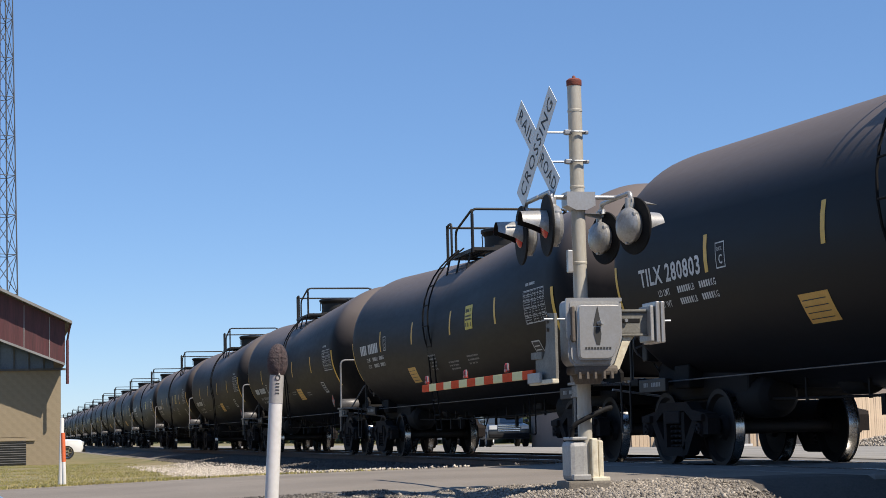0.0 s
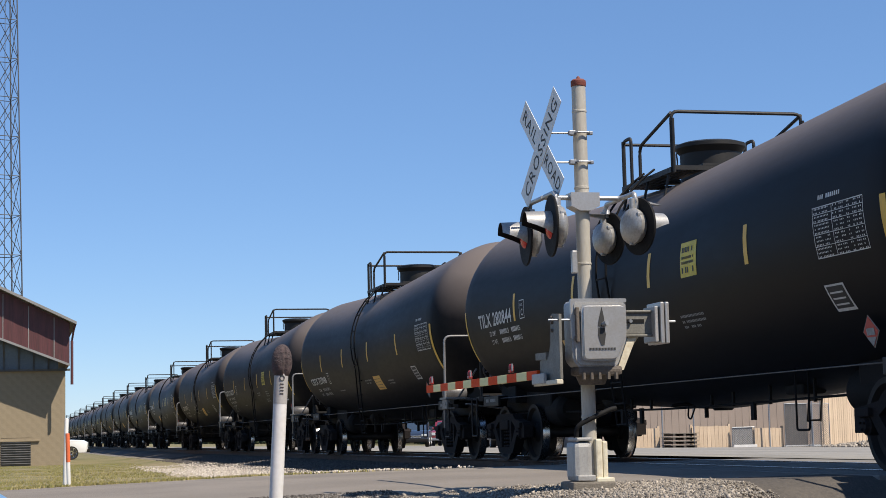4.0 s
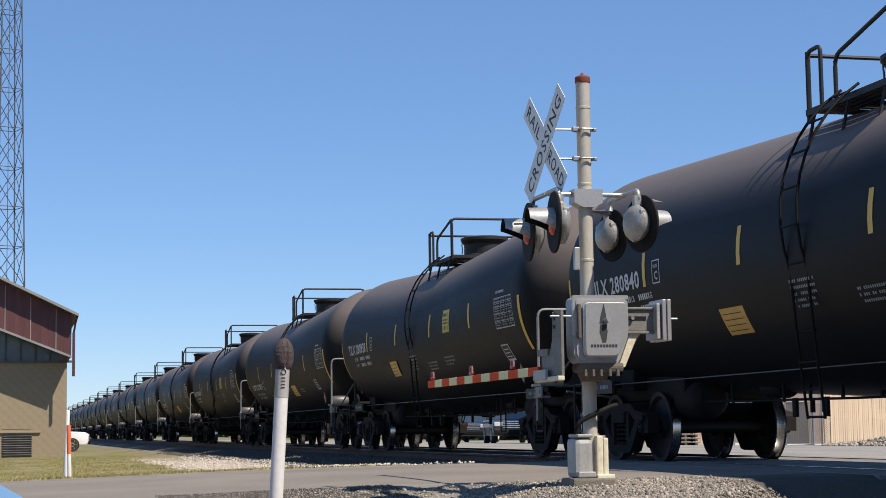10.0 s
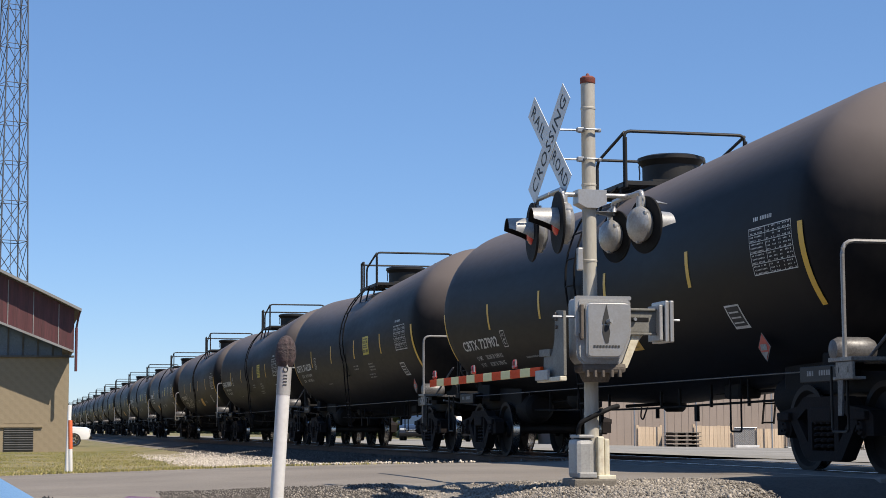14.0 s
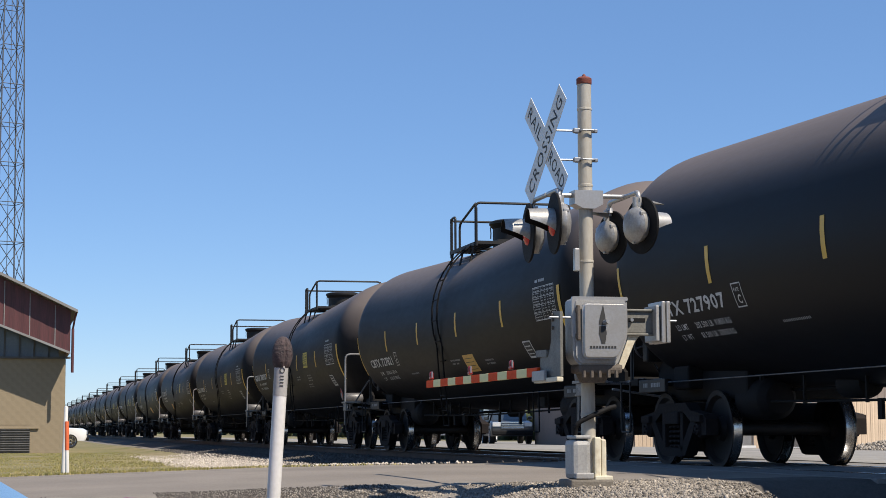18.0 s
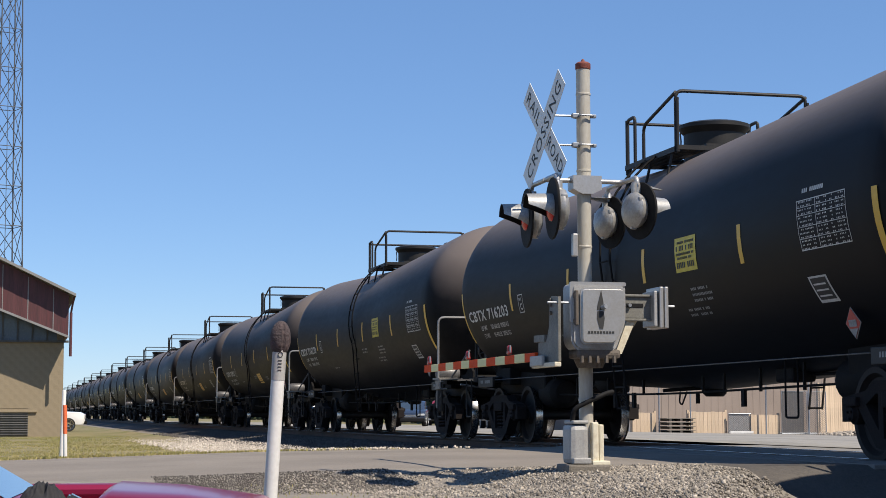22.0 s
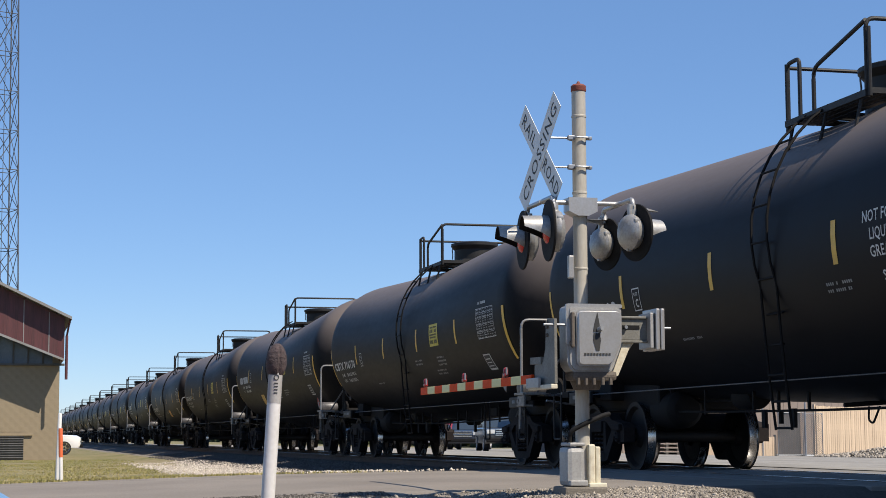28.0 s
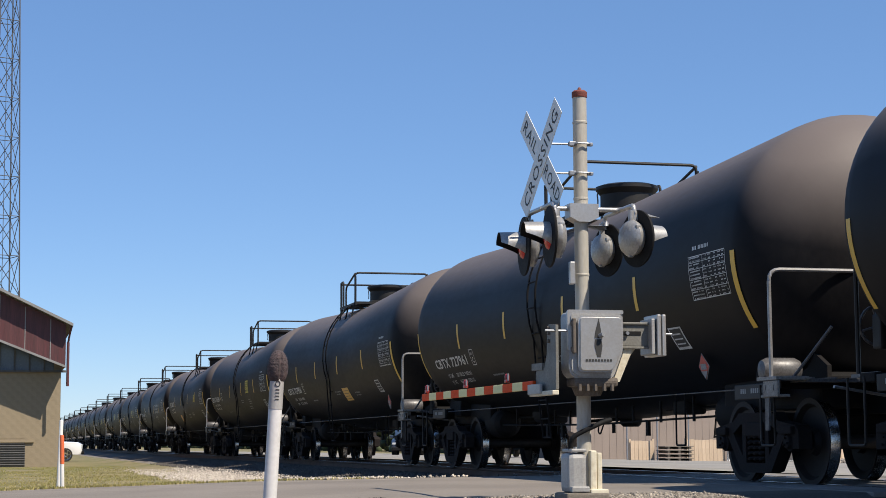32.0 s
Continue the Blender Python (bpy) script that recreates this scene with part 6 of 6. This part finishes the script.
        if kind == "high":
            bm = bmesh.new()
            decal_rect(bm, 2.6, arc(2.26), 0.5, 0.42)
            for v, hh, step in ((0.05, 0.07, 0.055), (0.16, 0.03, 0.035), (0.22, 0.03, 0.035), (0.30, 0.06, 0.05)):
                for q in range(int(0.40 / step)):
                    if random.random() < 0.85:
                        decal_rect(bm, 2.65 + step * q, arc(2.26) + v, step * 0.66, hh, 0, 1, 1, 0.006)
            made[kind].append(("yellow_notice", bm, [M["lemon"], M["ink"]], "yellow notice sheet"))
    return made


TEXT = {"high": (-6.8, 2.25, 0.225, 2.02), "low": (-6.75, 1.86, 0.185, 2.4), "square": (-7.38, 2.07, 0.185, 2.5)}
DECALS = {}
WEIGHTS = {"high": None, "square": ("200 600 LB  90950 KG", "85 400 LB  38750 KG"), "low": ("202 500 LB  91850 KG", "83 500 LB  37850 KG")}


def mark(c, body, kind):
    """Reporting mark, weights, clearance box and notices of one car."""
    x, z, hh, wide = TEXT[kind]
    bm = bmesh.new()
    if body:
        if body.startswith("GBRX"):
            wide += 0.2
        vs, fs = outline_text(body, hh, 1.1, 1.0, 0.024)
        k = wide / max(u for u, _ in vs)
        made = [bm.verts.new(on_tank(x + u * k, arc(z) + v, 0.005)) for u, v in vs]
        for f in fs:
            bm.faces.new([made[i] for i in f])
    else:
        u = wide / 11.5
        bars(bm, x, arc(z), (u * 0.72,) * 4, hh * 0.95, u * 0.28)
        bars(bm, x + 5 * u, arc(z), (u * 0.72,) * 6, hh * 0.95, u * 0.28)
    part("reporting_mark", bm, M["white"], c, "white stencilled reporting mark")
    for name, one, _, label in DECALS[kind]:
        o = again(name, one, c, None, label)
        if name == "small_stencil":
            tagged(o, label, kind="stuff")


def graffiti(c, x, z, w, h, seed):
    """Unreadable white scrawl of thin sprayed lines."""
    r = random.Random(seed)
    bm = bmesh.new()
    u = 0.0
    while u < w:
        pts = []
        a, px_, py_ = r.uniform(0, 6), u, r.uniform(0.2, 0.8) * h
        for i in range(14):
            a += r.uniform(-1.1, 1.3)
            px_ += 0.05 * math.cos(a) + 0.006
            py_ = min(h, max(0, py_ + 0.06 * math.sin(a)))
            pts.append((px_, py_))
        for (x1, y1), (x2, y2) in zip(pts, pts[1:]):
            d = Vector((x2 - x1, y2 - y1))
            n = Vector((-d.y, d.x)).normalized() * 0.007
            q = [(x1 + n.x, y1 + n.y), (x1 - n.x, y1 - n.y), (x2 - n.x, y2 - n.y), (x2 + n.x, y2 + n.y)]
            bm.faces.new([bm.verts.new(on_tank(x + p, arc(z) + v, 0.006)) for p, v in q])
        u += r.uniform(0.07, 0.14)
    part("graffiti", bm, M["white"], c, "white sprayed scrawl")


MARKS = [("TILX 280803", "high"), ("CBTX 727975", "low"), ("CBTX 716277", "square"), ("CBTX 727848", "low"), ("TILX 280844", "high"),
         ("CBTX 716223", "square"), ("GBRX 700956", "square"), ("CBTX 727927", "low"), ("GBRX 700802", "square"), ("CBTX 727851", "low"),
         ("TILX 280938", "high"), ("TILX 280840", "high"), ("CBTX 727920", "low"), ("GBRX 700889", "square"), ("CBTX 716238", "square"),
         ("CBTX 727902", "low"), ("TILX 280919", "high"), ("GBRX 700829", "square"), ("GBRX 700907", "square"), ("CBTX 727821", "low"),
         ("CBTX 727907", "low"), ("CBTX 727804", "low"), ("CBTX 727921", "low"), ("CBTX 716270", "square"), ("CBTX 716203", "square"),
         ("CBTX 716288", "square"), ("TILX 280802", "high"), ("CBTX 727923", "low"), ("CBTX 716195", "square"), ("", "high"),
         ("CBTX 716170", "square"), ("CBTX 716303", "square"), ("TILX 280807", "high"), ("CBTX 716241", "square"), ("CBTX 727906", "low"),
         ("CBTX 727961", "low"), ("", "low")]
FIRST = -16
TOPS = ("manway", "seal_chain", "platform_frame", "walkway_slat", "stay", "side_railing", "cross_railing")
for kind, items in make_decals().items():
    DECALS[kind] = []
    for name, bm, mat, label in items:
        DECALS[kind].append((name, part(name, bm, mat), mat, label))
first_car = tank_car()
SHELLS = {}
for kind in SAGS:
    SAG[0], DROP[0] = SAGS[kind], DROPS[kind]
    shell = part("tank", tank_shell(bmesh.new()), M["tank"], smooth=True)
    SHELLS[kind] = shell.data
    bpy.data.objects.remove(shell)
CARS = [first_car]
for i in range(1, len(MARKS) - FIRST):
    CARS.append(copy_thing(first_car, Matrix()))
for i, c in enumerate(CARS):
    k = FIRST + i
    body, kind = MARKS[k] if k >= 0 else ("", ("square", "low", "low", "high")[k % 4])
    SAG[0], DROP[0] = SAGS[kind], DROPS[kind]
    mark(c, body, kind)
    for o in c.children:
        if o.name.split(".")[0] == "tank":
            o.data = SHELLS[kind]
    for o in c.children:
        if o.name.split(".")[0] in TOPS:
            o.location.x += {"low": -0.35, "square": 0.13, "high": -0.1}[kind]
            o.location.z -= {"low": 0.075, "square": 0.09, "high": 0.16}[kind]
            if kind == "low" and o.name.split(".")[0] in ("manway", "seal_chain"):
                o.location.x += 0.35
    for o in c.children:
        if o.name.startswith("ladder"):
            o.location.x += {21: -0.15, 22: -0.15, 31: -0.1, 23: 0.4}[k] if k in (21, 22, 23, 31) else {"low": 0.15, "square": 0.2, "high": -0.15}[kind]
        if o.name.startswith("orange_notice") and k == 10:
            o.matrix_basis = pose(0.08, 0, TANK_Z, -4.5) @ pose(0, 0, -TANK_Z)
        if o.name.startswith("orange_notice") and k in (12, 22):
            o.location.x += 0.17 if k == 12 else -0.24
        if k == 32 and o.name.startswith("yellow_notice"):
            o.location.x += 1.35
        if k == 32 and o.name.startswith("small_stencil"):
            o.location.x += 0.45
    if k == 31:
        bm = bmesh.new()
        for body, x, up, wide in (("NOT FOR CLASS 3 FLAMMABLE", 2.1, 0.34, 2.05), ("LIQUIDS WITH  API GRAVITY", 2.23, 0.17, 1.85), ("GREATER THAN 50 DEGREES", 2.21, 0.0, 1.95), ("SR 11961", 2.35, -0.25, 0.62)):
            vs, fs = outline_text(body, 0.115, 1.05, 1.0, 0.012)
            k2 = wide / max(u for u, _ in vs)
            made = [bm.verts.new(on_tank(x + u * k2, arc(2.12) + up + v, 0.005)) for u, v in vs]
            for f in fs:
                bm.faces.new([made[j] for j in f])
        part("notice_lettering", bm, M["white"], c, "white stencilled notice in three lines and a code")
        for o in c.children:
            if o.name.startswith("yellow_notice"):
                o.matrix_basis = pose(1.55, 0, TANK_Z, 21) @ pose(0, 0, -TANK_Z)
    for gk, gx_, gz_, gw, gh in ((1, -1.2, 1.62, 1.5, 0.4), (12, -5.6, 1.5, 3.6, 0.55), (25, -3.6, 1.55, 0.9, 0.5), (2, -6.9, 1.5, 0.8, 0.25)):
        if gk == k:
            graffiti(c, gx_, gz_, gw, gh, gk)
for items in DECALS.values():
    for name, one, mat, label in items:
        bpy.data.objects.remove(one)


# ---- bird ----
M["feather"] = material("dark_feather", (0.02, 0.02, 0.024), 0.7, other=(0.035, 0.032, 0.03), scale=20, fine=90, bump=0.1)
bird = thing("bird", "small dark bird flying over the train", "bird")
bm = lathe(bmesh.new(), [(0.001, -0.075), (0.010, -0.065), (0.022, -0.03), (0.026, 0.005), (0.020, 0.035), (0.017, 0.045), (0.018, 0.056), (0.012, 0.070), (0.001, 0.086)], 12, "X")
part("body", bm, M["feather"], bird, "slim dark body", smooth=True)
bm = slab(bmesh.new(), [(-0.06, -0.008), (-0.06, 0.008), (-0.15, 0.026), (-0.125, 0.0), (-0.15, -0.026)], 0.004)
part("tail", bm, M["feather"], bird, "forked tail")
WINGS = []
for side_ in (-1, 1):
    bm = slab(bmesh.new(), [(0.035, 0.01 * side_), (0.045, 0.07 * side_), (0.01, 0.13 * side_), (-0.045, 0.19 * side_), (-0.015, 0.10 * side_), (-0.03, 0.05 * side_), (-0.03, 0.01 * side_)], 0.004)
    WINGS.append(part("wing", bm, M["feather"], bird, "pointed dark wing"))


# ---- what moves ----
SPEED = PITCH / 0.9
DRIFT = [(-20, 0.1), (0, 0.05), (1, 0.0), (2, -0.05), (3, 0.05), (6, -0.1), (9, 0.0), (10, -0.05), (11, -0.2), (12, 0.05), (14, 0.03), (15, 0.1), (19, 0.05), (20, -0.12), (21, -0.22), (22, -0.32), (23, -0.32), (24, -0.2), (25, -0.36), (26, -0.46), (27, -0.45), (28, -0.38), (30, -0.6), (31, -0.84), (33, -0.93), (35, -1.43), (37, -1.5)]
FLIGHT = [(6.0, 65.0, (-0.9613, 0.2481, 0.1198)), (6.5, 54.0, (-0.9653, 0.2178, 0.1441)), (7.0, 45.0, (-0.9692, 0.1726, 0.1759)), (7.5, 38.0, (-0.9735, 0.1077, 0.2016)), (8.0, 32.0, (-0.9753, 0.0422, 0.2167)), (8.2, 29.6, (-0.9755, 0.0164, 0.2192))]
SLIP = [(0.0, 0.0), (32.0, 0.0)]


def motions():
    """The train runs away to -X; every wheelset turns with it."""
    for i, c in enumerate(CARS):
        x0 = -14.2 + PITCH * (FIRST + i) + table(DRIFT, FIRST + i)
        walk(c, [(t, pose(x0 - SPEED * t + d, 0, 0)) for t, d in SLIP])
    steps = [f / FPS for f in range(0, 32 * FPS + 1)]
    own = [o for o in first_car.children if o.name.startswith("wheelset")]
    for j, w in enumerate(own):
        x = w.location.x
        walk(w, [(t, pose(x, 0, WHEEL_R, 0, -math.degrees(SPEED * t / WHEEL_R) % 360, 0)) for t in steps])
        for c in CARS[1:]:
            o = min((p for p in c.children if p.name.startswith("wheelset")), key=lambda p: abs(p.location.x - x))
            o.rotation_mode = "QUATERNION"
            o.animation_data_create()
            o.animation_data.action = w.animation_data.action
            o.animation_data.action_slot = w.animation_data.action_slot

    # the bird crosses the sky towards the near side and leaves over the road
    spots = [(t, EYE + d * Vector(w)) for t, d, w in FLIGHT]
    lead = spots[1][1] - spots[0][1]
    tail = spots[-1][1] - spots[-2][1]
    rows = [(0.0, spots[0][1] - lead * 12)] + spots + [(32.0, spots[-1][1] + tail * 119)]
    ways = [b[1] - a[1] for a, b in zip(rows, rows[1:])]
    ways.append(ways[-1])
    walk(bird, [(t, Matrix.Translation(p) @ w.to_track_quat("X", "Z").to_matrix().to_4x4()) for (t, p), w in zip(rows, ways)])
    for side_, w in zip((-1, 1), WINGS):
        walk(w, [(k / 15, pose(0, 0, 0, side_ * (24 if k % 2 else -22))) for k in range(0, 481)])


motions()
